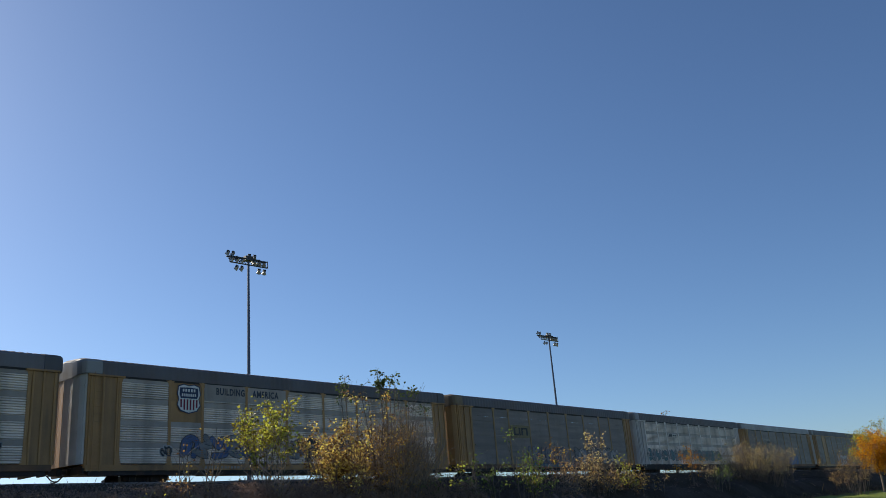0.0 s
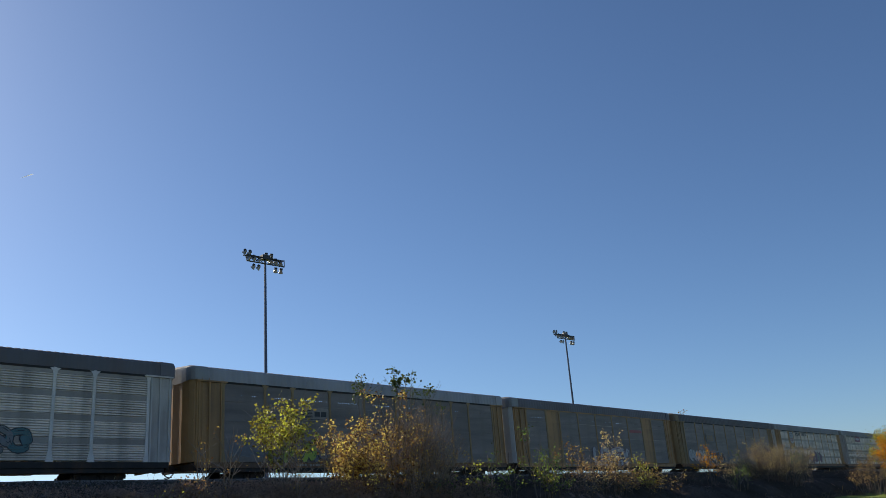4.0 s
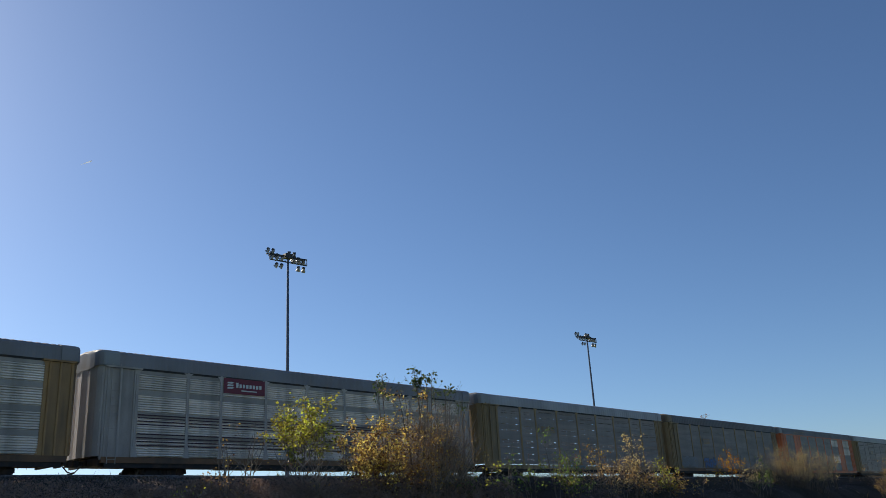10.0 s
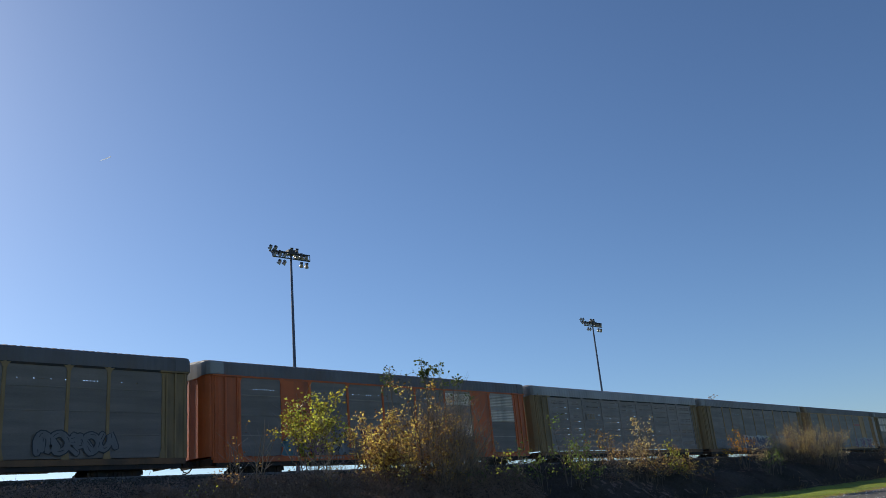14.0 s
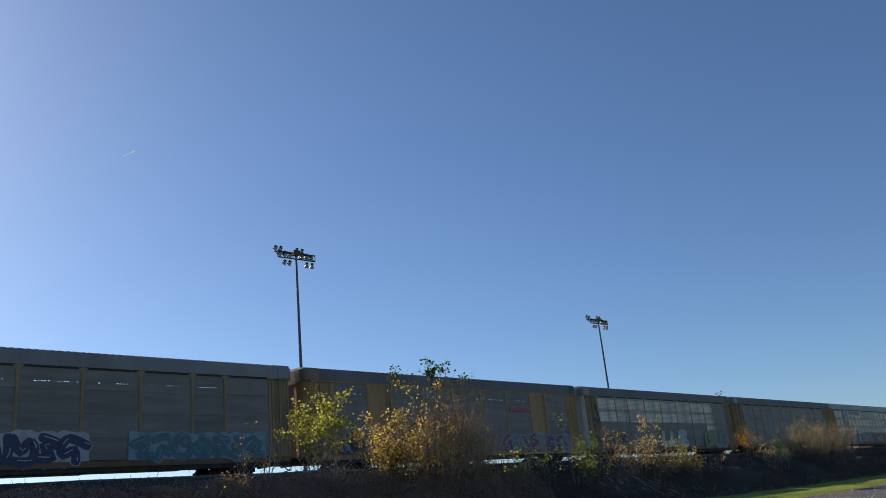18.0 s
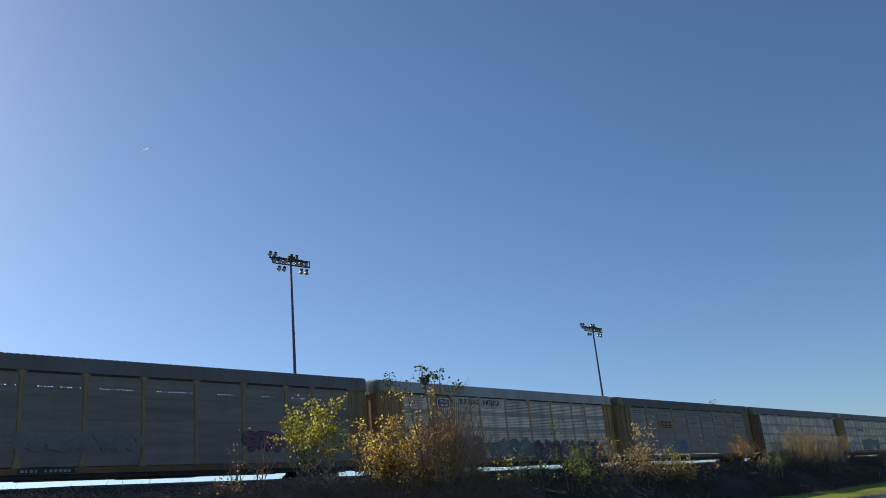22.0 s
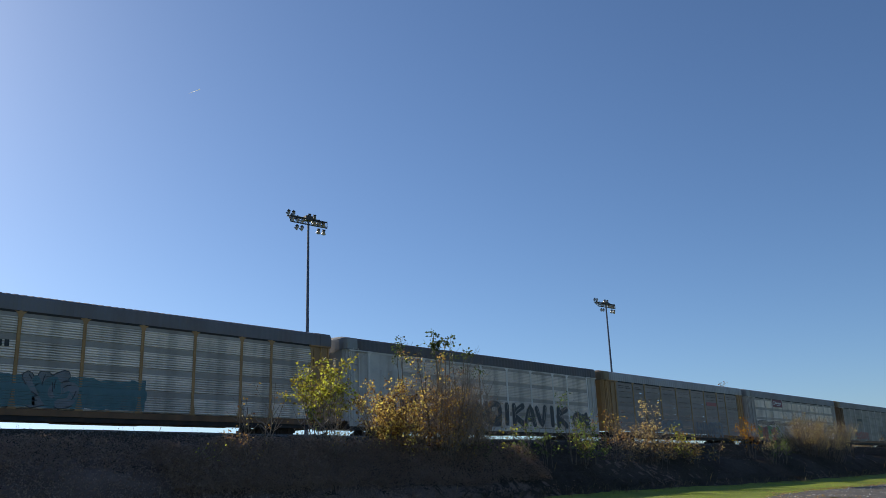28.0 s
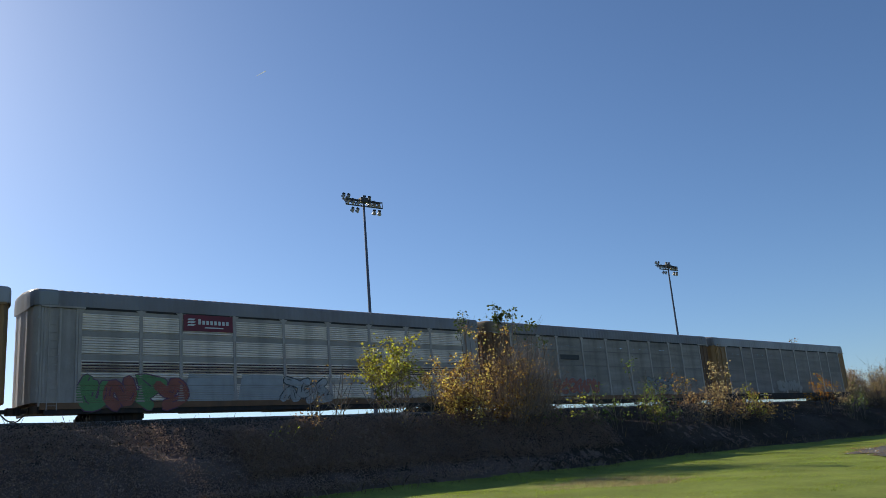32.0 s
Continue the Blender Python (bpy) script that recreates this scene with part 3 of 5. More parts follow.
def coat(s, pts, y, ribs):
    """Paint an outline on the side: on rib fronts alone where the side is ribbed."""
    if not ribs:
        s.poly([(a, y, b) for a, b in pts])
        return
    for lo, hi in ribs:
        q = clip(pts, lo, hi)
        if q:
            s.poly([(a, y, b) for a, b in q])
    s.poly([(a, y + 0.03, b) for a, b in pts])          # and down in the grooves


def rib_levels():
    out = [(0.5, TIERS[0] - 0.05)]
    for r in range(4):
        h = TIERS[r + 1] - TIERS[r] - BAND
        n = round(h / RIB)
        p = h / n
        out += [(TIERS[r] + p * (i + 0.35), TIERS[r] + p * (i + 0.85)) for i in range(n)]
        out.append((TIERS[r] + h, TIERS[r + 1]))
    return out


RIBS = rib_levels()
RIBBED = set()


# abstract sprayed figures, as centre lines in a unit box: hooks, arches, rings, zigzags
FIGURES = (
    ([(0.0, 0.1), (0.15, 0.9), (0.6, 1.0), (0.9, 0.7), (0.45, 0.45), (0.95, 0.0)],),
    ([(1.0, 0.9), (0.4, 1.0), (0.1, 0.7), (0.6, 0.5), (0.85, 0.2), (0.4, 0.0), (0.0, 0.3)],),
    ([(0.0, 0.6), (0.3, 1.0), (0.7, 0.8), (0.55, 0.3), (0.15, 0.1), (0.9, 0.0)],),
    ([(0.5, 0.9), (0.08, 0.7), (0.12, 0.2), (0.55, 0.0), (0.95, 0.35), (0.85, 0.85), (0.3, 0.6)],),
    ([(0.05, 0.2), (0.5, 0.9), (0.7, 0.2), (1.0, 0.8)], [(0.0, 0.7), (0.4, 0.1)]),
    ([(0.9, 0.95), (0.3, 0.8), (0.05, 0.4), (0.4, 0.02), (1.0, 0.3)], [(0.3, 0.45), (0.8, 0.65)]),
    ([(0.0, 0.8), (0.3, 0.2), (0.55, 0.75), (0.9, 0.1), (1.0, 1.0)],),
)


# letters as strokes on a grid five wide and seven high
GLYPHS = {
    "L": "06 00 40", "O": "10 01 05 16 36 45 41 30 10", "K": "00 06|46 03 40", "E": "46 06 00 40|03 33", "Y": "06 23 46|23 20",
    "H": "00 06|40 46|03 43", "U": "06 01 10 30 41 46", "F": "00 06 46|03 33", "Q": "10 01 05 16 36 45 41 30 10|22 40", "T": "06 46|26 20",
    "A": "00 26 40|12 32", "N": "00 06 40 46", "V": "06 20 46", "I": "20 26", "C": "45 36 16 05 01 10 30 41", "R": "00 06 36 45 44 33 03|23 40",
}


def glyph(letter):
    return [[(int(p[0]) / 4, int(p[1]) / 6) for p in stroke.split()] for stroke in GLYPHS[letter].split("|")]


def ribbon(line, half):
    """Quads of a rounded band along a smoothed centre line."""
    pts = []
    n = len(line)
    for i in range(n - 1):
        p0, p1, p2, p3 = line[max(i - 1, 0)], line[i], line[i + 1], line[min(i + 2, n - 1)]
        for q in range(3):
            t = q / 3
            pts.append(tuple(0.5 * (2 * p1[a] + (p2[a] - p0[a]) * t + (2 * p0[a] - 5 * p1[a] + 4 * p2[a] - p3[a]) * t * t + (3 * p1[a] - p0[a] - 3 * p2[a] + p3[a]) * t ** 3) for a in (0, 1)))
    pts.append(line[-1])
    dirs = []
    for i in range(len(pts)):
        a, b = pts[max(i - 1, 0)], pts[min(i + 1, len(pts) - 1)]
        d = math.hypot(b[0] - a[0], b[1] - a[1]) or 1.0
        dirs.append(((b[0] - a[0]) / d, (b[1] - a[1]) / d))
    first, last = pts[0], pts[-1]
    rows = [(first[0] - dirs[0][0] * half * 0.7, first[1] - dirs[0][1] * half * 0.7, dirs[0], half * 0.55)]
    rows += [(p[0], p[1], d, half) for p, d in zip(pts, dirs)]
    rows.append((last[0] + dirs[-1][0] * half * 0.7, last[1] + dirs[-1][1] * half * 0.7, dirs[-1], half * 0.55))
    out = []
    for (x0, z0, d0, h0), (x1, z1, d1, h1) in zip(rows, rows[1:]):
        out.append([(x0 - d0[1] * h0, z0 + d0[0] * h0), (x0 + d0[1] * h0, z0 - d0[0] * h0), (x1 + d1[1] * h1, z1 - d1[0] * h1), (x1 - d1[1] * h1, z1 + d1[0] * h1)])
    return out


def add_graffiti(k, x0, x1, z0, z1, fills, edge, bubble, seed, word=""):
    """Sprayed figures that cannot be read: outline coat, fill coats, thin inner lines."""
    car = BY[k]
    ribs = RIBS if k in RIBBED else None
    rnd = random.Random(seed)
    hh = z1 - z0
    n = max(1, round((x1 - x0) / (hh * (0.7 if bubble else 0.72))))
    n = len(word) or n
    w = (x1 - x0) / n
    under, strokes = Shape(), Shape()
    coats = {}
    if bubble == 2:
        edge_line = [(x0 - HALF - 0.2 + (x1 - x0 + 0.4) * i / 24, z1 + rnd.uniform(-0.14, 0.1)) for i in range(25)]
        for a, b in zip(edge_line, edge_line[1:]):
            coat(under, [(a[0], z0 - 0.05 + rnd.uniform(-0.05, 0.05)), (b[0], z0 - 0.05), b, a], -0.0, ribs)
    half = min(w, hh) * (0.19 if bubble else 0.155)
    rim = 0.055 if bubble else 0.045
    last = -1
    for i in range(n):
        f = rnd.randrange(len(FIGURES))
        f = (f + 1) % len(FIGURES) if f == last else f
        last = f
        turn, flip = rnd.choice((-1, 1)) * rnd.uniform(0.7, 2.2), rnd.random() < 0.5
        ct, st = math.cos(turn), math.sin(turn)
        sx, sz = rnd.uniform(1.1, 1.35), rnd.uniform(0.9, 1.02)
        if word:
            ct, st, flip, sx, sz = 1.0, rnd.uniform(-0.1, 0.1), False, 0.93, 1.0
        for q, fig in enumerate(glyph(word[i]) if word else FIGURES[f]):
            line = []
            for a, b in fig:
                a = 1 - a if flip else a
                a, b = (a - 0.5) * ct - (b - 0.5) * st, (a - 0.5) * st + (b - 0.5) * ct
                b = max(-0.5, min(0.5, b + rnd.uniform(-0.04, 0.04)))
                u = x0 + w * (i + 0.5) + a * sx * (w - half) - HALF
                line.append((u, z0 + half + (b + 0.5) * (hh - 2 * half) * sz))
            lift = 0.0006 * (i % 2) + 0.0011 * q
            for j, pts in enumerate(ribbon(line, half + rim)):
                coat(under, pts, -0.002 - lift - 0.00006 * j, ribs)
            shape = coats.setdefault(fills[i % len(fills)], Shape())
            for j, pts in enumerate(ribbon(line, half)):
                coat(shape, pts, -0.010 - lift - 0.00006 * j, ribs)
            # a thin broken line inside the fill
            inner = [(a + half * 0.35, b + half * 0.3) for a, b in line]
            for j, pts in enumerate(ribbon(inner, half * 0.11)):
                if (j + i) % 5 < 2:
                    coat(strokes, pts, -0.020 - 0.00006 * j, ribs)
    y = NEAR - 0.047
    for sh, m in [(under, edge)] + [(c, f) for f, c in coats.items()] + [(strokes, edge)]:
        if sh.v:
            tagged(part("graffiti", sh.mesh("graffiti", SPRAY[m]), car, "%s sprayed letter shapes" % m, (0, y, 0)), kind="stuff")


def bars(car, x0, z0, n, w, h, material, seed, name="reporting_mark", label=""):
    """Unreadable small lettering as short bars."""
    rnd = random.Random(seed)
    s = Shape()
    x = 0.0
    for i in range(n):
        ww = w * rnd.uniform(0.6, 1.0)
        if i != 4:
            s.box(x, x + ww, -0.004, 0.004, 0, h)
        x += w * 1.3
    tagged(part(name, s.mesh(name, material), car, label, (x0 - HALF, NEAR - 0.06, z0)), kind="stuff")


def shield_logo(car):
    """A shield with a blue head and red and white stripes."""
    cx, z0, z1, y = 6.17 - HALF, 3.75, 5.22, NEAR - 0.06

    def outline(k):
        h, w = (z1 - z0) * k / 2, 0.68 * k
        mz = (z0 + z1) / 2
        return [(cx - w * 0.9, mz + h * 0.86), (cx - w * 0.45, mz + h), (cx, mz + h * 0.9), (cx + w * 0.45, mz + h), (cx + w * 0.9, mz + h * 0.86),
                (cx + w, mz + h * 0.3), (cx + w * 0.86, mz), (cx + w, mz - h * 0.45), (cx + w * 0.7, mz - h * 0.82), (cx, mz - h),
                (cx - w * 0.7, mz - h * 0.82), (cx - w, mz - h * 0.45), (cx - w * 0.86, mz), (cx - w, mz + h * 0.3)]
    board = part("shield_emblem", Shape().poly([(a, 0, b) for a, b in outline(1.08)]).mesh("emblem", P_NAVY), car, "shield emblem in navy, dark red and white", (0, y, 0))
    part("field", Shape().poly([(a, 0, b) for a, b in outline(1.0)]).mesh("field", P_WHITE), board, "white shield field", (0, -0.005, 0))
    mz, h = (z0 + z1) / 2, (z1 - z0) / 2
    head = Shape().poly([(cx - 0.55, 0, mz + h * 0.78), (cx, 0, mz + h * 0.82), (cx + 0.55, 0, mz + h * 0.78), (cx + 0.58, 0, mz + h * 0.28), (cx + 0.5, 0, mz + 0.02), (cx - 0.5, 0, mz + 0.02), (cx - 0.58, 0, mz + h * 0.28)])
    part("head_band", head.mesh("head", P_NAVY), board, "navy head band", (0, -0.009, 0))
    marks = Shape()
    for z, n, w in ((mz + h * 0.5, 5, 0.13), (mz + h * 0.16, 7, 0.1)):
        for i in range(n):
            x = cx + (i - n / 2 + 0.15) * w * 1.3
            marks.box(x, x + w * 0.8, -0.002, 0.002, z, z + 0.15)
    part("mark", marks.mesh("mark", P_WHITE), board, "white marks", (0, -0.014, 0))
    for i in range(6):
        x = cx - 0.52 + i * 0.19
        low = mz - h * (0.62 if i in (0, 5) else 0.80)
        part("stripe", Shape().box(x, x + 0.1, -0.002, 0.002, low, mz - 0.03).mesh("stripe", P_WINE), board, "", (0, -0.010, 0))


def sign_board(car, x0, x1, z0, z1, ground, marks, label, style=0):
    y = NEAR - 0.065
    board = part("sign_board", Shape().box(x0 - HALF, x1 - HALF, -0.008, 0.008, z0, z1).mesh("board", ground), car, label, (0, y, 0))
    s = Shape()
    w, h = x1 - x0, z1 - z0
    a = x0 - HALF
    if style == 0:       # round swirl and a row of letter bars with a small line below
        for k in range(3):
            zc = z0 + h * (0.34 + 0.17 * k)
            s.poly([(a + w * 0.07, 0, zc - 0.02), (a + w * 0.2, 0, zc - 0.02), (a + w * 0.24, 0, zc + 0.07), (a + w * 0.1, 0, zc + 0.07)])
        for k in range(8):
            x = a + w * (0.29 + 0.081 * k)
            s.box(x, x + w * 0.055, -0.002, 0.002, z0 + h * 0.42, z0 + h * (0.75 if k in (0,) else 0.66))
        s.box(a + w * 0.42, a + w * 0.8, -0.002, 0.002, z0 + h * 0.2, z0 + h * 0.27)
    elif style == 1:     # two angular strokes side by side
        for o in (0.12, 0.52):
            s.box(a + w * o, a + w * (o + 0.09), -0.002, 0.002, z0 + h * 0.2, z0 + h * 0.8)
            s.box(a + w * (o + 0.27), a + w * (o + 0.36), -0.002, 0.002, z0 + h * 0.2, z0 + h * 0.8)
            s.box(a + w * o, a + w * (o + 0.36), -0.002, 0.002, z0 + h * (0.68 if o > 0.3 else 0.2), z0 + h * (0.8 if o > 0.3 else 0.32))
    elif style == 2:     # three blocks with an underline
        for o in (0.12, 0.40, 0.68):
            s.box(a + w * o, a + w * (o + 0.2), -0.002, 0.002, z0 + h * 0.62, z0 + h * 0.76)
            s.box(a + w * o, a + w * (o + 0.2), -0.002, 0.002, z0 + h * 0.30, z0 + h * 0.44)
            s.box(a + w * o, a + w * (o + 0.07), -0.002, 0.002, z0 + h * 0.30, z0 + h * 0.76)
        s.box(a + w * 0.12, a + w * 0.9, -0.002, 0.002, z0 + h * 0.16, z0 + h * 0.23)
    elif style == 3:     # slanted speed lines
        for k in range(6):
            z = z0 + h * (0.18 + 0.11 * k)
            s.poly([(a + w * 0.04 + k * 0.05, 0, z), (a + w * 0.45, 0, z), (a + w * 0.5, 0, z + 0.05), (a + w * 0.06 + k * 0.05, 0, z + 0.05)])
        for o in (0.55, 0.76):
            s.box(a + w * o, a + w * (o + 0.17), -0.002, 0.002, z0 + h * 0.34, z0 + h * 0.72)
        s.box(a + w * 0.05, a + w * 0.95, -0.002, 0.002, z0 + h * 0.08, z0 + h * 0.13)
    tagged(part("mark", s.mesh("mark", marks), board, "", (0, -0.0135, 0)), kind="stuff")
    return board


CARS = []


def autorack(k, frame_m="yellow", sheet="silver", roof="dark", solid=(), post_m=None, label="", low=None, door=None, mixed=(), emblem=False, dull=False):
    """A covered car carrier. k: its place in the train."""
    car = new("autorack_car")
    tagged(car, label, "rail car", "cars of the freight train")
    F, P = M[frame_m], M[post_m or frame_m]
    part("underframe", shared("underframe", M["iron"], underframe_shape), car, "black grimy underframe")
    part("roof", shared("roof", M["roof_" + roof], roof_shape), car, {"light": "pale ribbed roof", "mid": "grey ribbed roof"}.get(roof, "dark grey ribbed roof"))
    cap = M["cap_" + ("tan" if frame_m in ("brown",) or k % 4 == 1 else "grey")]
    part("roof_cap", shared("roof_cap", cap, roof_cap_shape), car, "plain weathered roof end")
    part("roof_cap", shared("roof_cap", M["roof_" + roof], roof_cap_shape), car, "", pose(BODY0 + BODY1, 0, 0, 0, 0, 180))
    for y0, y1 in ((NEAR - 0.05, NEAR + 0.06), (FAR - 0.06, FAR + 0.05)):
        part("side_sill", shared(("sill", y0), M["iron"] if k in (2, 24) else F if solid or k in (0, 8, 20) else M["brown"], lambda s: s.box(BODY0, BODY1, y0, y1, 0.80, Z_SILL)), car)
    # without solid panels the rail goes dark, as the eave's shadow line
    part("top_rail", shared("toprail", F if solid else M["iron"], lambda s: s.box(BODY0, BODY1, NEAR - 0.03, NEAR + 0.04, 5.30, 5.41)), car)
    for x in POSTS:
        for side in (-1, 1):
            y = side * 1.6

            def post(s):
                s.cbox(-0.085, 0.085, -0.05, 0.05, Z_SILL, 5.40, 0.02)
                s.poly([(-0.2, -0.052, Z_SILL), (0.2, -0.052, Z_SILL), (0.085, -0.052, Z_SILL + 0.5), (-0.085, -0.052, Z_SILL + 0.5)])
                s.poly([(-0.085, -0.052, 5.10), (0.085, -0.052, 5.10), (0.13, -0.052, 5.24), (0.26, -0.052, 5.37), (-0.26, -0.052, 5.37), (-0.13, -0.052, 5.24)])
            part("post", shared("post", P, post), car, "", (x - HALF, y - side * 0.012, 0))
    # panels
    edges = POSTS
    for c in range(9):
        a, b = edges[c] + 0.09 - HALF, edges[c + 1] - 0.09 - HALF
        w = round(b - a, 3)
        for r in range(4):
            z0, h = TIERS[r], TIERS[r + 1] - TIERS[r]
            kind = sheet
            if c + 1 in solid:
                kind = "solid"
            if (c + 1, r) in mixed:
                kind = "silver"
            if sheet == "silver" and c == 1 and emblem and r >= 2:
                kind = "solid"
            if kind == "silver":
                hr = h - BAND
                me = shared(("silver_panel", w, round(hr, 3)), M["dull" if dull else "lifted" if k == 22 else "silver"], lambda s: corrugated(s, w, hr, RIB, 0.03 if dull else 0.075))
                part("band", shared(("band", w), M["zinc"], lambda s: s.box(0, w, -0.02, 0.02, 0.004, BAND - 0.004)), car, "", (a, NEAR + 0.01, z0 + hr))
            elif kind == "slotted":
                rnd = random.Random(c * 10 + r)
                me = shared(("slotted_panel", w, round(h, 3), (c + r) % 4), M["slotted"], lambda s: slotted(s, w, h, rnd))
            elif kind == "solid":
                me = shared(("plate", w, round(h, 3)), F, lambda s: s.box(0, w, -0.012, 0.02, -0.002, h - 0.004))
            elif r == 3:
                rnd = random.Random(c * 7 + k % 3)
                me = shared(("pierced_panel", w, round(h, 3), k % 3), M["pale_screen" if k == 23 else "screen"], lambda s: pierced(s, w, h - 0.01, rnd))
            else:
                me = shared(("screen_panel", w, round(h, 3)), M["pale_screen" if k == 23 else "screen"], lambda s: flat_screen(s, w, h - 0.004))
            part("side_panel", me, car, "", (a, NEAR + ((-0.01 if dull else 0.035) if kind == "silver" else 0.01), z0))
            if kind == "screen" and 0 < r:
                part("strip", shared(("strip", w), M["pale_screen" if k in (4, 10) else "screen"], lambda s: s.box(0, w, -0.012, 0.01, -0.03, 0.03)), car, "", (a, NEAR - 0.002, z0 + 0.02))
        me = shared(("far_panel", w, sheet == "slotted"), M["slotted" if sheet == "slotted" else "screen"],
                    (lambda s: open_rows(s, w, 4.28)) if sheet == "slotted" else (lambda s: corrugated(s, w, 3.85, 0.3, 0.03)))
        part("side_panel", me, car, "", (a, FAR - 0.03, 1.12))
    # plated ends, corner posts, doors
    for x0, x1 in ((BODY0 + 0.02, POSTS[0] - 0.09 - HALF), (POSTS[-1] + 0.09 - HALF, BODY1 - 0.02)):
        for y, d in ((NEAR, -1), (FAR, 1)):
            plate = part("end_plate", shared(("endplate", round(x0, 2), d), F, lambda s: s.box(x0, x1, -0.02, 0.02, Z_SILL, 5.40)), car, "", (0, y, 0))
            for f in (0.02, 0.45, 0.93):
                part("stiffener", shared("stiffener", F, lambda s: s.cbox(0, 0.09, -0.025, 0.025, Z_SILL, 5.38, 0.012)), plate, "", (x0 + (x1 - x0) * f, d * 0.045, 0))
    for x0, x1 in ((BODY0 - 0.1, POSTS[0] + 0.2 - HALF), (POSTS[-1] - 0.2 - HALF, BODY1 + 0.1)):
        part("door_header", shared(("header", round(x0, 2)), P if post_m in ("grey", "pale") else M["tan" if frame_m == "brown" else frame_m], lambda s: s.box(x0, x1, -0.11, 0.0, 5.31, 5.39)), car, "", (0, NEAR - 0.02, 0))
    for near in (True, False):
        D = M["white"] if door == "white" and near else F
        part("end_door", shared(("end_door", near), D, lambda s: end_door_leaf(s, near)), car, "", (BODY0, 0, 0))
        part("end_door", shared(("end_door", near), F, lambda s: end_door_leaf(s, near)), car, "", pose(BODY1, 0, 0, 0, 0, 180))
    for x in (BODY0 - 0.05, BODY1 - 0.05):
        for y in (NEAR - 0.02, FAR - 0.12):
            part("corner_post", shared("corner_post", F, lambda s: s.cbox(0, 0.1, 0, 0.14, 0.95, 5.42, 0.02)), car, "", (x, y, 0))
    part("ladder", shared("ladder", F, ladder_shape), car, "", (BODY0 + 0.25, NEAR - 0.1, 0))
    part("ladder", shared("ladder", F, ladder_shape), car, "", (BODY1 - 0.75, FAR + 0.1, 0))
    for sgn in (-1, 1):
        truck = part("truck", shared("truck", M["iron"], lambda s: (s.box(-0.2, 0.2, -1.0, 1.0, 0.36, 0.66), s.tube([(-0.87, -0.85, 0.42), (-0.87, 0.85, 0.42)], 0.08, 0.08, 8), s.tube([(0.87, -0.85, 0.42), (0.87, 0.85, 0.42)], 0.08, 0.08, 8))), car, "black cast-iron truck", (sgn * 10.06, 0, 0))
        for y in (-1.0, 1.0):
            part("side_frame", shared("side_frame", M["iron"], side_frame_shape), truck, "", (0, y, 0) if y < 0 else pose(0, y, 0, 0, 0, 180))
            for x in (-0.87, 0.87):
                part("wheel", shared("wheel", M["wheel"], wheel_shape), truck, "", pose(x, y * 0.76, 0.42, 0, 0, 0 if y < 0 else 180))
        part("coupler", shared("coupler", M["iron"], coupler_shape), car, "", pose(sgn * (HALF - 0.72), 0, 0, 0, 0, 0 if sgn > 0 else 180))
        part("air_hose", shared("air_hose", M["rubber"], hose_shape), car, "", pose(sgn * (HALF - 0.7), sgn * -0.35, 0, 0, 0, 0 if sgn > 0 else 180))
    if k in (14, 15):
        part("number_plate", shared("number_plate", P_BLACK, lambda s: s.box(0, 2.5, -0.004, 0.004, 0, 0.24)), car, "black panel for the car's marks", (7.12 - HALF, NEAR - 0.056, 0.83))
    if k != 7 and k != 22:
        bars(car, 7.22, 0.88, 11, 0.16, 0.12, P_DULL, k, label="small pale reporting marks")
    CARS.append((k, car))
    return car


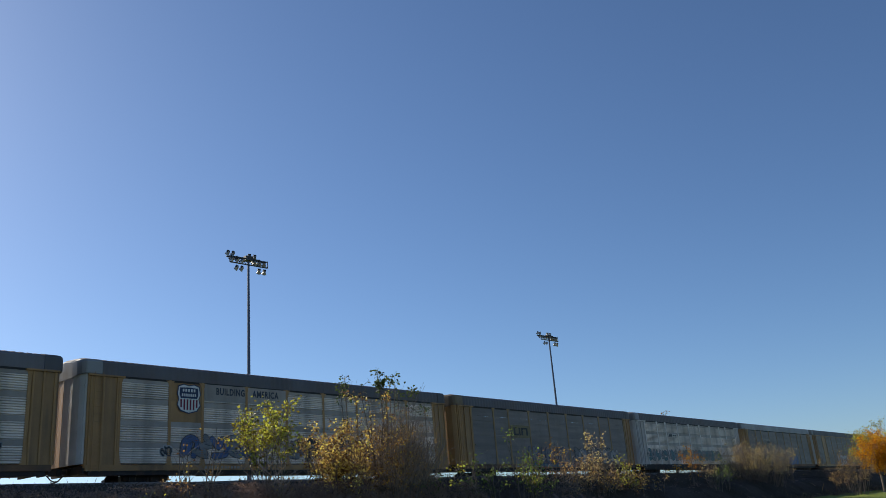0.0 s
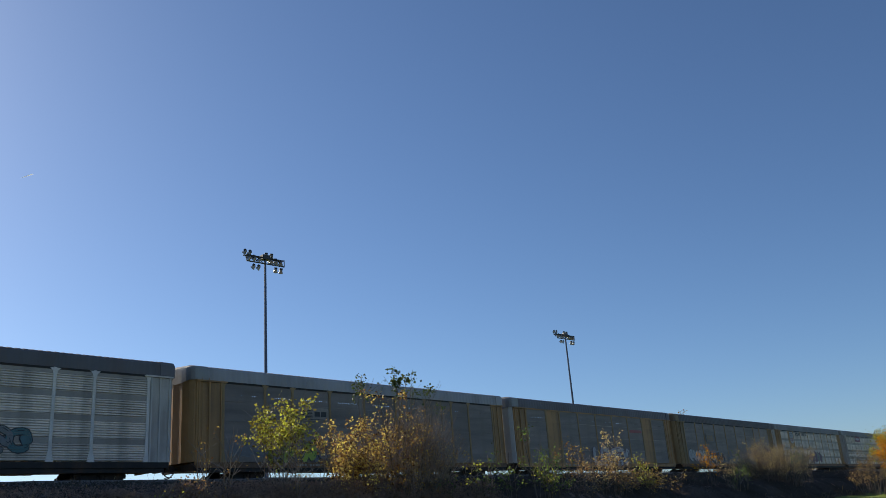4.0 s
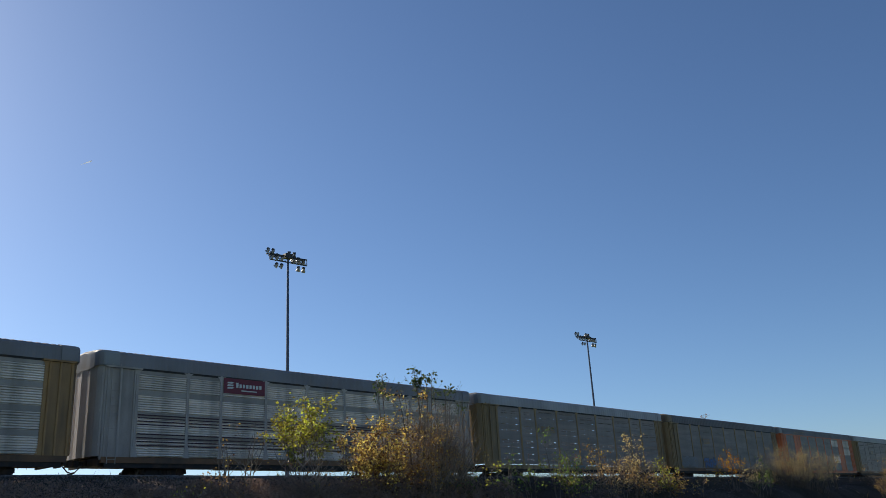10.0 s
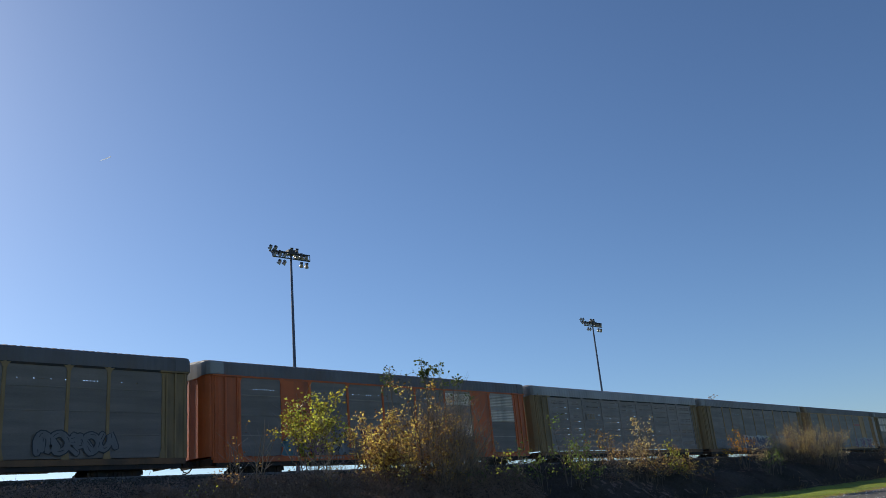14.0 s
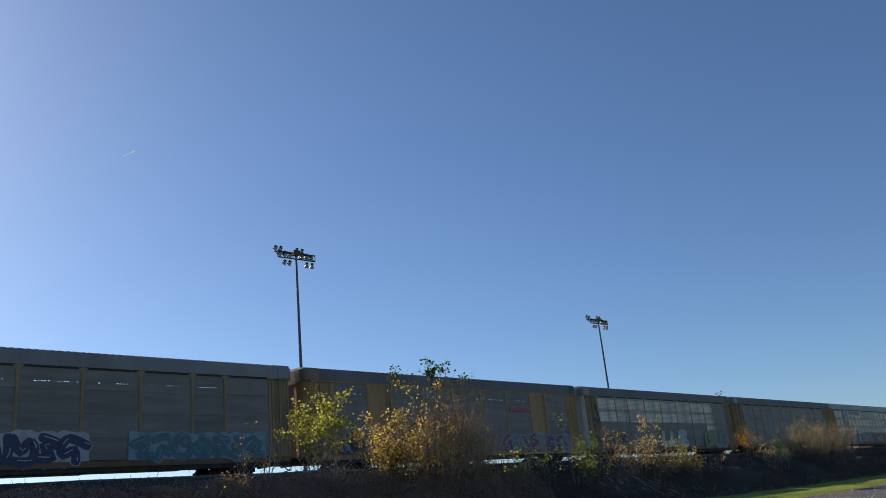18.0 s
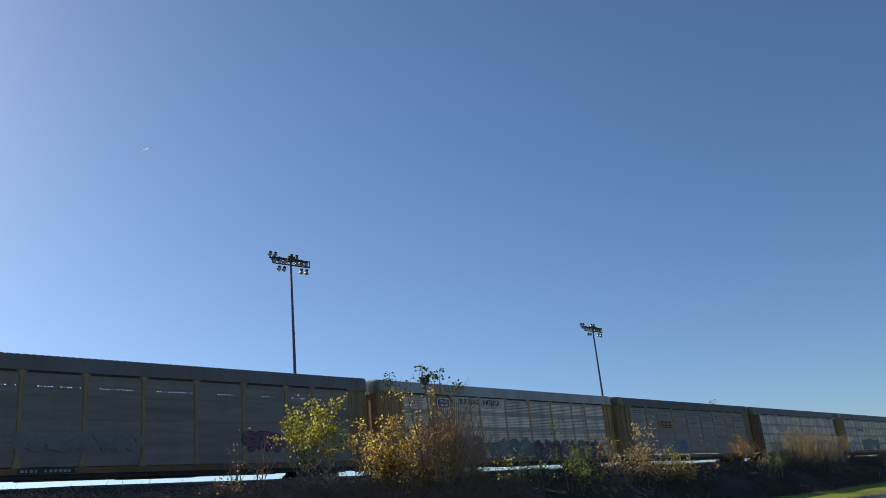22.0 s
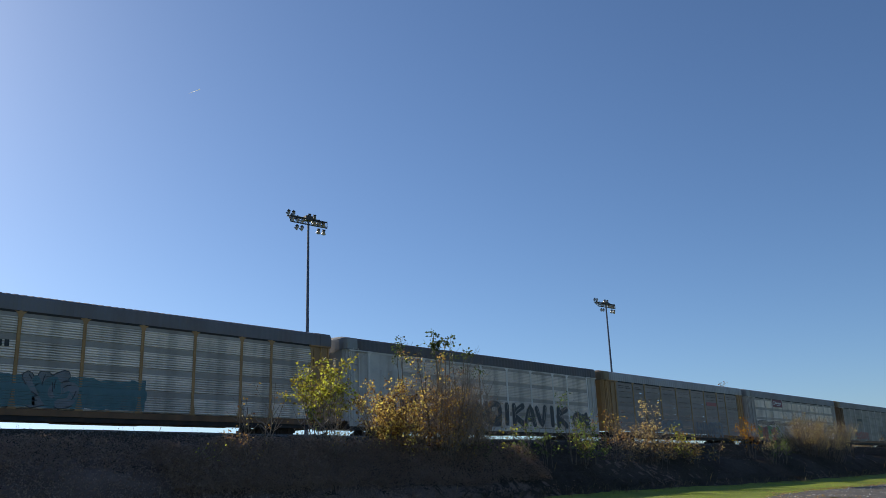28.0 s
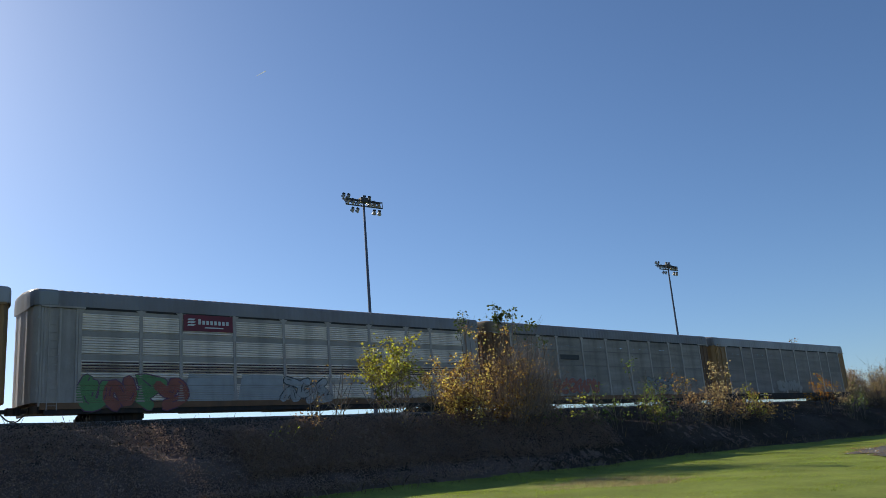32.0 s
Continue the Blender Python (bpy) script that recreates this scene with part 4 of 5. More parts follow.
SPECS = [
    # k, frame, sheet, roof, solid columns, posts, label
    (-1, "yellow", "silver", "dark", (), None, "yellow-framed car carrier with silver corrugated sides"),
    (0, "yellow", "silver", "dark", (), None, "yellow-framed car carrier, silver ribbed sides, shield emblem"),
    (1, "yellow", "screen", "dark", (), "tan", "yellow-framed car carrier with dark screen sides and graffiti"),
    (2, "white", "silver", "dark", (), "pale", "dull white car carrier with silver corrugated sides"),
    (3, "yellow", "screen", "light", (), "tan", "yellow-framed car carrier, dark sides, pale roof"),
    (4, "yellow", "screen", "dark", (2, 8), "tan", "yellow car carrier with broad plain yellow panels"),
    (5, "tan", "screen", "dark", (), "tan", "faded yellow car carrier with dark screen sides"),
    (6, "yellow", "silver", "mid", (), None, "yellow-framed car carrier, silver sides, green graffiti"),
    (7, "grey", "silver", "mid", (), "grey", "grey car carrier with silver sides and dark red sign"),
    (8, "tan", "slotted", "light", (), "tan", "car carrier with slotted dark sides and pale roof"),
    (9, "tan", "screen", "dark", (), "tan", "tan-framed car carrier with dark sides and block emblem"),
    (10, "orange", "screen", "dark", (2, 8), None, "orange car carrier with dark screen panels"),
    (11, "tan", "slotted", "light", (), "slotted", "car carrier with slotted dark sides, grey roof"),
    (12, "tan", "screen", "mid", (), "tan", "tan-ended car carrier with dark screen sides"),
    (13, "yellow", "screen", "dark", (2, 8), None, "yellow car carrier with broad plain panels, teal graffiti"),
    (14, "tan", "screen", "dark", (), "tan", "tan-ended car carrier with silver sides and pink patch"),
    (15, "tan", "screen", "dark", (), "tan", "tan-ended car carrier with dark screen sides"),
    (16, "yellow", "silver", "light", (), None, "yellow-framed car carrier, silver sides, shield, pale roof"),
    (17, "tan", "slotted", "dark", (), "tan", "tan-framed car carrier with slotted dark sides"),
    (18, "brown", "silver", "dark", (), "grey", "brown-ended car carrier with silver corrugated sides"),
    (19, "yellow", "silver", "dark", (), None, "yellow-framed car carrier, silver sides, black lettering bars"),
    (20, "white", "silver", "dark", (1,), "pale", "dull white car carrier with large black graffiti"),
    (21, "yellow", "slotted", "light", (), "tan", "yellow-ended car carrier, slotted dark sides, pale roof"),
    (22, "grey", "silver", "mid", (), "grey", "grey car carrier with dark red sign and bright graffiti"),
    (23, "brown", "screen", "mid", (), "grey", "brown-ended car carrier with dark screen sides"),
    (24, "yellow", "screen", "light", (), "grey", "last car carrier, dark sides, pale roof, yellow ends"),
]
MIXED = {10: ((7, 3), (7, 1), (9, 3), (9, 2)), 14: [(c, r) for c in range(1, 8) for r in (2, 3)] + [(8, r) for r in range(4)]}
BY = {}
for k, fm, sh, rf, so, pm, lb in SPECS:
    BY[k] = autorack(k, fm, sh, rf, so, pm, lb, door="white" if k in (0, 4, 6, 14) else None,
                     mixed=MIXED.get(k, ()), emblem=k in (0, 6, 16), dull=k in (14, 18, 20))
    if sh == "silver" and k not in (18, 20):
        RIBBED.add(k)

for k in (0, 6, 16):
    shield_logo(BY[k])
    for word, x in (("BUILDING", 8.86), ("AMERICA", 11.3)):
        me = text_mesh(word, 0.52, P_INK, ("letters", word), 1.9)
        part("lettering", me, BY[k], "dark blue lettering reading %s" % word, pose(x - HALF, NEAR - 0.055, 4.98, 90, 0, 0))
for k in (7, 22):
    sign_board(BY[k], 7.17, 9.85, 4.52, 5.34, P_WINE, P_WHITE, "dark red sign with white emblem and lettering bars", 0)
# emblems on the other cars, all on the third bay
sign_board(BY[1], 7.22, 9.82, 3.15, 4.15, P_YELLOW, P_BLACK, "yellow board with a black angular emblem", 1)
sign_board(BY[2], 7.27, 9.37, 3.85, 4.25, M["white"], P_BLACK, "white board with small black speed lines", 3)
sign_board(BY[3], 7.32, 9.77, 3.5, 4.28, M["pale_screen"], P_BLACK, "grey board with black speed-line emblem", 3)
sign_board(BY[5], 7.37, 9.27, 3.4, 4.3, M["screen"], M["tan"], "yellow block emblem on dark sheet", 2)
sign_board(BY[8], 7.37, 9.67, 3.5, 4.2, M["slotted"], M["tan"], "faded yellow block emblem on dark sheet", 2)
sign_board(BY[9], 7.37, 9.17, 3.4, 4.25, M["screen"], M["tan"], "yellow block emblem on dark sheet", 2)
sign_board(BY[11], 7.37, 8.77, 3.6, 4.2, M["slotted"], M["tan"], "small yellow emblem on dark sheet", 2)
sign_board(BY[17], 7.17, 9.77, 3.4, 4.35, M["tan"], P_BLACK, "tan board with black block emblem", 2)
# painted patches; car 23's black one stands for shade inside a vent
for k, a, b, z0, z1, m, lb in ((14, 7.18, 9.57, 3.35, 4.25, P_PINK, "pale pink painted patch"), (18, 7.18, 9.57, 3.4, 4.2, P_PINK, "pale pink painted patch"), (21, 19.0, 21.2, 3.95, 4.3, P_RED, "faded red strip sign"),
                               (4, 18.9, 21.2, 3.9, 4.15, P_RED, "faded red strip sign"), (13, 18.9, 21.2, 3.9, 4.2, P_RED, "faded red strip sign"), (23, 7.3, 9.4, 3.7, 4.05, P_BLACK, "black patch for the shade inside a vent")):
    part("patch", Shape().box(a - HALF, b - HALF, -0.006, 0.006, z0, z1).mesh("patch", m), BY[k], lb, (0, NEAR - 0.062, 0))
bars(BY[19], 7.32, 3.75, 9, 0.2, 0.3, P_BLACK, 5, "lettering", "black lettering bars")
# dull repainted sheets behind the lettering
for a, b in ((7.16, 9.87), (10.07, 12.8)):
    part("patch", Shape().box(a - HALF, b - HALF, -0.003, 0.003, 4.45, 5.34).mesh("patch", M["zinc"]), BY[0], "dull grey repainted sheet", (0, NEAR - 0.045, 0))
for k in (16,):
    for a, b in ((7.16, 9.87), (10.07, 12.8)):
        part("patch", Shape().box(a - HALF, b - HALF, -0.003, 0.003, 4.62, 5.30).mesh("patch", M["white"]), BY[k], "pale board behind the lettering", (0, NEAR - 0.045, 0))
# dark strips over the two grey cars' lower ribs, for shade in open slits
for k, levels in ((7, (1.62, 1.80, 1.98, 2.16, 2.62, 2.78, 2.94, 3.08)), (22, (2.46, 2.58, 2.70, 2.84))):
    for c in range(9):
        a, b = POSTS[c] + 0.1 - HALF, POSTS[c + 1] - 0.1 - HALF
        w = round(b - a, 2)
        for z in levels:
            part("slit", shared(("slit", w), P_SLIT, lambda s: s.box(0, w, -0.004, 0.004, 0, 0.06)), BY[k], "", (a, NEAR - 0.048, z))
# white coat on the last grey car's lower sheets
for a, b in ((7.16, 9.87), (10.07, 12.75)):
    s = Shape()
    coat(s, [(a - HALF, 1.0), (b - HALF, 1.0), (b - HALF, 2.35), (a - HALF + 0.3, 2.42)], 0.0, RIBS)
    tagged(part("graffiti", s.mesh("coat", SPRAY["white"]), BY[22], "white rolled-on coat", (0, NEAR - 0.047, 0)), kind="stuff")
# sprayed letters: car, from, to, low, high, fills, outline, bubble or block
GRAFFITI = (
    (-1, 24.8, 25.3, 1.64, 2.25, 'black', 'grey', 1),
    (0, 5.8, 10.5, 1.37, 2.73, 'blue grey', 'black', 0),
    (0, 13.1, 21.7, 1.21, 2.74, 'grey black', 'black', 0),
    (0, 4.6, 5.2, 1.48, 2.04, 'black', 'white', 1),
    (1, 9.1, 14.9, 1.2, 2.55, 'chalk', 'navy', 1, 'IKINIK'),
    (1, 9.0, 16.4, 0.86, 1.16, 'chalk teal', 'navy', 1),
    (1, 16.4, 24.2, 1.12, 2.57, 'chalk faded', 'black', 1),
    (2, 2.1, 20.6, 1.44, 2.65, 'teal grey', 'black', 0),
    (3, 2.6, 5.1, 1.39, 2.16, 'chalk', 'grey', 0),
    (3, 5.2, 9.5, 1.05, 2.27, 'chalk lime', 'black', 1),
    (3, 15.7, 20.0, 0.99, 2.51, 'blue', 'black', 1),
    (4, 11.9, 18.1, 0.89, 2.53, 'white', 'plum', 1, 'LOKEY'),
    (5, 2.6, 6.8, 1.27, 2.62, 'white', 'black', 1),
    (5, 7.3, 11.3, 0.80, 2.42, 'black', 'white', 1),
    (5, 12.6, 15.4, 1.1, 2.1, 'grey', 'black', 0),
    (5, 18.4, 22.0, 0.9, 2.0, 'grey white', 'grey', 1),
    (6, 4.1, 10.3, 0.95, 2.73, 'green', 'black', 1),
    (6, 11.9, 13.9, 1.06, 2.62, 'plum', 'black', 1),
    (6, 14.4, 17.2, 1.37, 2.83, 'plum grey', 'black', 1),
    (7, 15.6, 18.9, 1.1, 2.8, 'grey white', 'black', 0),
    (8, 10.1, 13.5, 0.46, 1.10, 'teal', 'grey', 0),
    (9, 2.3, 5.5, 1.18, 2.23, 'chalk', 'grey', 0),
    (9, 7.2, 9.8, 1.09, 2.23, 'blue', 'black', 0),
    (9, 20.1, 23.8, 1.22, 2.39, 'chalk', 'black', 1),
    (10, 5.6, 12.1, 1.04, 2.77, 'chalk plum grey', 'black', 0),
    (10, 4.9, 5.9, 1.08, 2.19, 'teal', 'grey', 1),
    (12, 2.4, 8.6, 1.12, 2.13, 'chalk', 'grey', 0),
    (12, 9.4, 16.0, 0.86, 2.42, 'navy', 'white', 2),
    (12, 18.3, 25.7, 0.9, 2.4, 'teal', 'ice', 2),
    (13, 2.6, 7.0, 1.1, 2.3, 'grey black', 'black', 0),
    (13, 9.9, 15.3, 0.93, 2.26, 'grey', 'chalk', 0),
    (13, 17.8, 26.1, 0.86, 2.35, 'plum grey plum', 'white', 0),
    (14, 1.45, 2.15, 1.5, 4.7, 'black', 'black', 0),
    (14, 2.7, 6.1, 1.36, 2.21, 'black', 'grey', 0),
    (14, 12.3, 17.1, 1.05, 2.60, 'white', 'grey', 1, 'LLE'),
    (14, 20.7, 25.4, 0.86, 2.5, 'moss moss grey moss', 'black', 1, 'CRUE'),
    (15, 2.5, 5.7, 1.23, 1.95, 'chalk grey', 'grey', 1),
    (15, 6.9, 12.7, 1.77, 2.66, 'chalk', 'grey', 0),
    (15, 18.6, 21.2, 1.69, 2.80, 'plum', 'black', 1),
    (16, 1.3, 9.8, 0.83, 2.61, 'plum grey pink', 'black', 0),
    (16, 7.8, 9.9, 1.18, 2.76, 'pink plum', 'black', 1),
    (16, 10.7, 16.5, 0.99, 2.52, 'teal grey', 'black', 1),
    (16, 15.9, 25.4, 0.85, 2.45, 'black plum', 'grey', 1),
    (17, 3.0, 6.9, 1.14, 2.27, 'chalk', 'grey', 0),
    (17, 7.1, 10.9, 1.06, 2.48, 'grey', 'chalk', 1),
    (17, 8.9, 11.8, 1.29, 2.50, 'blue teal', 'chalk', 1),
    (18, 19.6, 23.2, 1.10, 2.64, 'pink', 'rust', 1),
    (19, 2.4, 5.0, 0.87, 2.48, 'white', 'black', 1),
    (19, 10.5, 12.7, 1.16, 2.92, 'grey', 'black', 1),
    (19, 8.4, 15.9, 1.23, 2.61, 'teal', 'teal', 2),
    (20, 3.1, 6.3, 1.31, 2.79, 'black', 'grey', 0, 'HUF'),
    (20, 6.95, 11.2, 1.3, 2.8, 'black', 'faded', 0, 'EOTA'),
    (20, 12.1, 23.2, 1.12, 2.9, 'black', 'faded', 0, 'NQIKAVIK'),
    (20, 24.0, 26.3, 1.15, 2.5, 'black', 'grey', 0),
    (21, 16.4, 22.0, 0.68, 2.3, 'chalk', 'grey', 0, 'HINTER'),
    (21, 9.5, 13.4, 1.03, 2.39, 'grey', 'chalk', 0),
    (22, 2.2, 7.2, 0.66, 2.42, 'green rust', 'plum', 1),
    (22, 12.8, 15.7, 0.83, 2.29, 'white', 'black', 1),
    (23, 17.6, 21.7, 1.39, 2.49, 'grey', 'black', 0),
    (23, 6.2, 11.4, 1.20, 2.42, 'rust', 'grey', 1),
    (24, 11.0, 16.0, 1.2, 2.3, 'faded', 'faded', 0),
)
for i, (k, a, b, z0, z1, fills, edge, bub, *word) in enumerate(GRAFFITI):
    add_graffiti(k, a, b, z0 if k == 22 else max(z0, 0.85), z1, fills.split(), edge, bub, 500 + i, *word)


# ---- lamps on the sports field ----
def floodlight_pole(x, y, base, top, turn):
    """A tapered pole with two long crossarms and three rows of floodlights."""
    ob = new("floodlight_pole")
    ob.matrix_basis = pose(x, y, base, 0, 0, turn)
    tagged(ob, "tall sports-field floodlight pole with lamp clusters, tinted blue for haze", "light pole", "floodlight poles")
    h = top - base
    s = Shape()
    s.tube([(0, 0, -0.3), (0, 0, h * 0.33), (0, 0, h * 0.66), (0, 0, h + 0.4)], 0.215, 0.11, 12)
    part("pole", s.mesh("pole", M["pole"]), ob)
    w = 2.1
    for y, z in ((-0.12, -0.38), (0.55, 0.36), (-0.12, 0.22)):
        part("crossarm", Shape().box(-w, w, y - 0.05, y + 0.05, h + z - 0.05, h + z + 0.05).mesh("crossarm", M["bracket"]), ob)
    for sx in (-1, 1):
        b = Shape().tube([(sx * w, -0.12, h - 0.38), (sx * w, -0.12, h + 0.28), (sx * w * 0.86, 0.55, h + 0.36)], 0.045, 0.045, 5)
        part("brace", b.mesh("brace", M["bracket"]), ob)
        b = Shape().tube([(sx * 0.2, -0.12, h - 0.38), (sx * 1.1, -0.12, h + 0.22), (sx * w, -0.12, h - 0.38)], 0.03, 0.03, 5)
        part("brace", b.mesh("brace", M["bracket"]), ob)
        part("brace", Shape().tube([(sx * 0.9, -0.12, h - 0.38), (sx * 0.9, 0.55, h + 0.36)], 0.04, 0.04, 5).mesh("brace", M["bracket"]), ob)
    part("ballast_box", Shape().cbox(-0.4, 0.4, -0.3, 0.35, h + 0.05, h + 0.5, 0.05).mesh("box", M["bracket"]), ob)
    rows = ((0.66, 0.55, (-1.95, -1.4, 0.45, 1.05)), (-0.12, -0.12, (-1.85, -1.3, -0.75, 0.65, 1.2, 1.7)), (0.22, 0.55, (-1.6, -0.95, 0.9, 1.5)), (-0.95, -0.12, (-1.4, -0.85, 1.1, 1.7)))
    for z, y, row in rows:
        for xx in row:
            lamp = part("floodlight", shared("floodlight", M["lamp"], lambda s: s.lathe([(0.0, -0.25), (0.11, -0.24), (0.13, -0.1), (0.18, 0.02), (0.235, 0.12), (0.22, 0.13), (0.17, 0.04), (0.0, 0.0)], (0, 0, 0), "y", 12)), ob, "spun aluminium floodlight", pose(xx, y, h + z, -38, 0, 28 if xx < 0 else -20))
            part("yoke", shared("yoke", M["bracket"], lambda s: s.box(-0.15, 0.15, -0.3, -0.08, 0.06, 0.2)), lamp)
    return ob


floodlight_pole(48.6, 62.6, 1.0, 27.0, -6)
floodlight_pole(108.3, 66.4, 1.0, 27.0, -6)


# ---- plants ----
def stem_path(rnd, p, d, length, bend=0.25, n=5):
    pts = [Vector(p)]
    d = Vector(d).normalized()
    for i in range(n):
        d = (d + Vector((rnd.uniform(-1, 1), rnd.uniform(-1, 1), rnd.uniform(-0.4, 0.8))) * bend * 0.5).normalized()
        pts.append(pts[-1] + d * (length / n))
    return pts


def shrub(name, x, y, h, spread, stems, leaf_m, leaves, size, seed, label, group="", twigs=4, bare=0.15, z=None, sink=0.0, tip=False, fan=0.45, wood_m="twig", skew=0.0, low=2, root=26.8):
    """Stems fanning out from one root, each with side twigs and clustered leaves."""
    rnd = random.Random(seed)
    if 29 < y < 30.3:
        # the bank's shrubs root low on the slope, clear of the train's shadow
        r = root / 29.6
        top = EYE[2] + (ground_z(x, y) + h - EYE[2]) * r
        x, y, spread, size = x * r, y * r, spread * r, size * r
        h = top - ground_z(x, y)
        low = max(low, 3 if h > 4.2 else 2)
    ob = new(name)
    base = ground_z(x, y) - 0.05 - sink if z is None else z
    ob.location = (x, y, base)
    tagged(ob, label, "bush", group)
    wood, fine, leaf = Shape(), Shape(), Shape()
    for i in range(stems):
        a, r = rnd.uniform(0, 2 * math.pi), math.sqrt(rnd.random())
        lean = (1.25 - fan) * r * spread / h
        length = h * (rnd.uniform(0.9, 1.0) if tip else rnd.uniform(0.68, 1.0) * (1.05 - 0.25 * r))
        pts = stem_path(rnd, (math.cos(a) * r * spread * fan, math.sin(a) * r * spread * fan, 0), (math.cos(a) * lean + skew, math.sin(a) * lean, 1), length, 0.08 if tip else 0.22, 6)
        if stems <= 9:
            part("stem", Shape().tube(pts, 0.03 * h / 4, 0.008, 4, False).mesh("stem", M["twig"]), ob, "thin grey-brown stem")
        else:
            wood.tube(pts, 0.018 * h / 4, 0.005, 4, False)
        branch = []
        for j in range(twigs):
            k = rnd.randrange(low, 6)
            w = rnd.uniform(0, 2 * math.pi)
            q = stem_path(rnd, pts[k], (math.cos(w), math.sin(w), rnd.uniform(0.4, 1.6)), min(length, 4.0) * rnd.uniform(0.12, 0.4), 0.4, 3)
            fine.tube(q, 0.010, 0.004, 3, False)
            branch.append(q)
        branch.append(pts[low:])
        if rnd.random() < bare:
            continue
        # leaves sit in tufts on some twigs and leave others bare
        full = rnd.sample(branch, max(1, int(len(branch) * 0.6)))
        tufts = []
        for _ in range(max(3, leaves // 20)):
            q = rnd.choice(full)
            u = rnd.random() ** 0.6 * (len(q) - 1)
            k = int(u)
            tufts.append(q[k].lerp(q[min(k + 1, len(q) - 1)], u - k))
        for _ in range(int(leaves * rnd.uniform(0.4, 1.3))):
            q = rnd.choice(full)
            u = rnd.random() ** 0.6 * (len(q) - 1)
            if tip and rnd.random() < 0.85:
                q = branch[-1]
                u = (1 - 0.3 * rnd.random() ** 1.3) * (len(q) - 1)
            k = int(u)
            p = q[k].lerp(q[min(k + 1, len(q) - 1)], u - k)
            if not tip and rnd.random() < 0.75:
                p = rnd.choice(tufts) + Vector((rnd.gauss(0, 1), rnd.gauss(0, 1), rnd.gauss(0, 1))) * 0.13
            d = Vector((rnd.uniform(-1, 1), rnd.uniform(-1, 1), rnd.uniform(-0.9, 0.5))).normalized()
            leaf.leaf(p + d * rnd.uniform(0.02, 0.22 if tip else 0.1), d, Vector((rnd.uniform(-1, 1), rnd.uniform(-1, 1), rnd.uniform(-0.3, 1))).normalized(), size * rnd.uniform(0.6, 1.25))
    if wood.v:
        part("wood", wood.mesh("wood", M["twig"]), ob, "bare grey-brown wood")
    tagged(part("brushwood", fine.mesh("brushwood", M[wood_m]), ob, "thin bare wood of the side shoots"), kind="stuff")
    if leaf.v:
        part("foliage", leaf.mesh("foliage", M[leaf_m]), ob)
    return ob


SG = "shrubs along the embankment"
shrub("autumn_bush", 28.4, 29.6, 4.5, 1.9, 24, "leaf_gold", 235, 0.135, 11, "broad gold-leaved autumn bush with bare twigs", SG, 9, 0.05, fan=0.3, wood_m="sunlit_twig", skew=-0.16, low=1)
shrub("autumn_bush", 31.4, 29.5, 4.1, 2.9, 46, "leaf_olive", 74, 0.10, 18, "broad olive and gold autumn bush", SG, 13, 0.15, fan=0.3, wood_m="sunlit_twig", low=1)
shrub("autumn_sapling", 31.2, 29.8, 7.1, 0.3, 4, "leaf_gold", 150, 0.135, 12, "slender yellow sapling rising from the bush", SG, 5, 0.0, low=3)
shrub("autumn_sapling", 32.1, 29.9, 6.8, 0.28, 5, "leaf_dark", 60, 0.16, 20, "slender sapling with a tip of green leaves", SG, 2, 0.0, tip=True, low=5)
shrub("autumn_sapling", 29.5, 29.9, 6.3, 0.35, 3, "leaf_dark", 50, 0.16, 17, "slender sapling with a tuft of green leaves", SG, 2, 0.0, tip=True, low=5)
shrub("autumn_sapling", 33.5, 29.9, 6.1, 0.4, 3, "leaf_dark", 36, 0.15, 21, "thin bare sapling with a few green leaves at the tip", SG, 2, 0.0, tip=True, low=5)
shrub("autumn_sapling", 34.9, 29.9, 5.5, 0.2, 2, "leaf_dark", 14, 0.14, 24, "very thin sapling with a few green leaves", SG, 2, 0.0, tip=True, low=5)
shrub("twiggy_bush", 31.9, 29.6, 5.9, 3.3, 60, "leaf_brown", 52, 0.085, 13, "thin twiggy bush almost bare of leaves", SG, 20, 0.1, fan=0.2, wood_m="sunlit_twig", skew=0.2, low=1)
shrub("twiggy_bush", 33.6, 29.6, 4.4, 2.0, 26, "leaf_brown", 36, 0.09, 22, "low rusty twiggy bush beside the gold bush", SG, 16, 0.2, fan=0.3, wood_m="sunlit_twig", skew=0.1, low=1)
shrub("autumn_bush", 23.8, 29.6, 5.4, 1.75, 14, "leaf_lime", 190, 0.15, 14, "yellow-green leafy bush on the bank", SG, 8, 0.05, fan=0.25, wood_m="sunlit_twig", low=4, root=28.3)
shrub("twiggy_bush", 24.4, 29.4, 3.7, 2.6, 16, "leaf_olive", 20, 0.10, 15, "low bare twiggy bush on the bank", SG, 14, 0.3, fan=0.3, wood_m="sunlit_twig", low=1)
shrub("twiggy_bush", 20.4, 29.6, 4.0, 1.2, 8, "leaf_olive", 26, 0.11, 16, "small brown-leaved sapling on the bank", SG, 6, fan=0.25, wood_m="sunlit_twig")
shrub("weed_bush", 17.8, 29.6, 1.75, 0.8, 6, "leaf_lime", 26, 0.10, 19, "small yellow-green weeds at the bank's crest", SG, 5, fan=0.4, wood_m="sunlit_twig", low=3, root=26.3)
shrub("weed_bush", 19.6, 29.6, 2.1, 0.5, 5, "leaf_brown", 50, 0.10, 23, "small reddish weeds at the bank's crest", SG, 5, fan=0.4, wood_m="sunlit_twig", low=3, root=25.9)
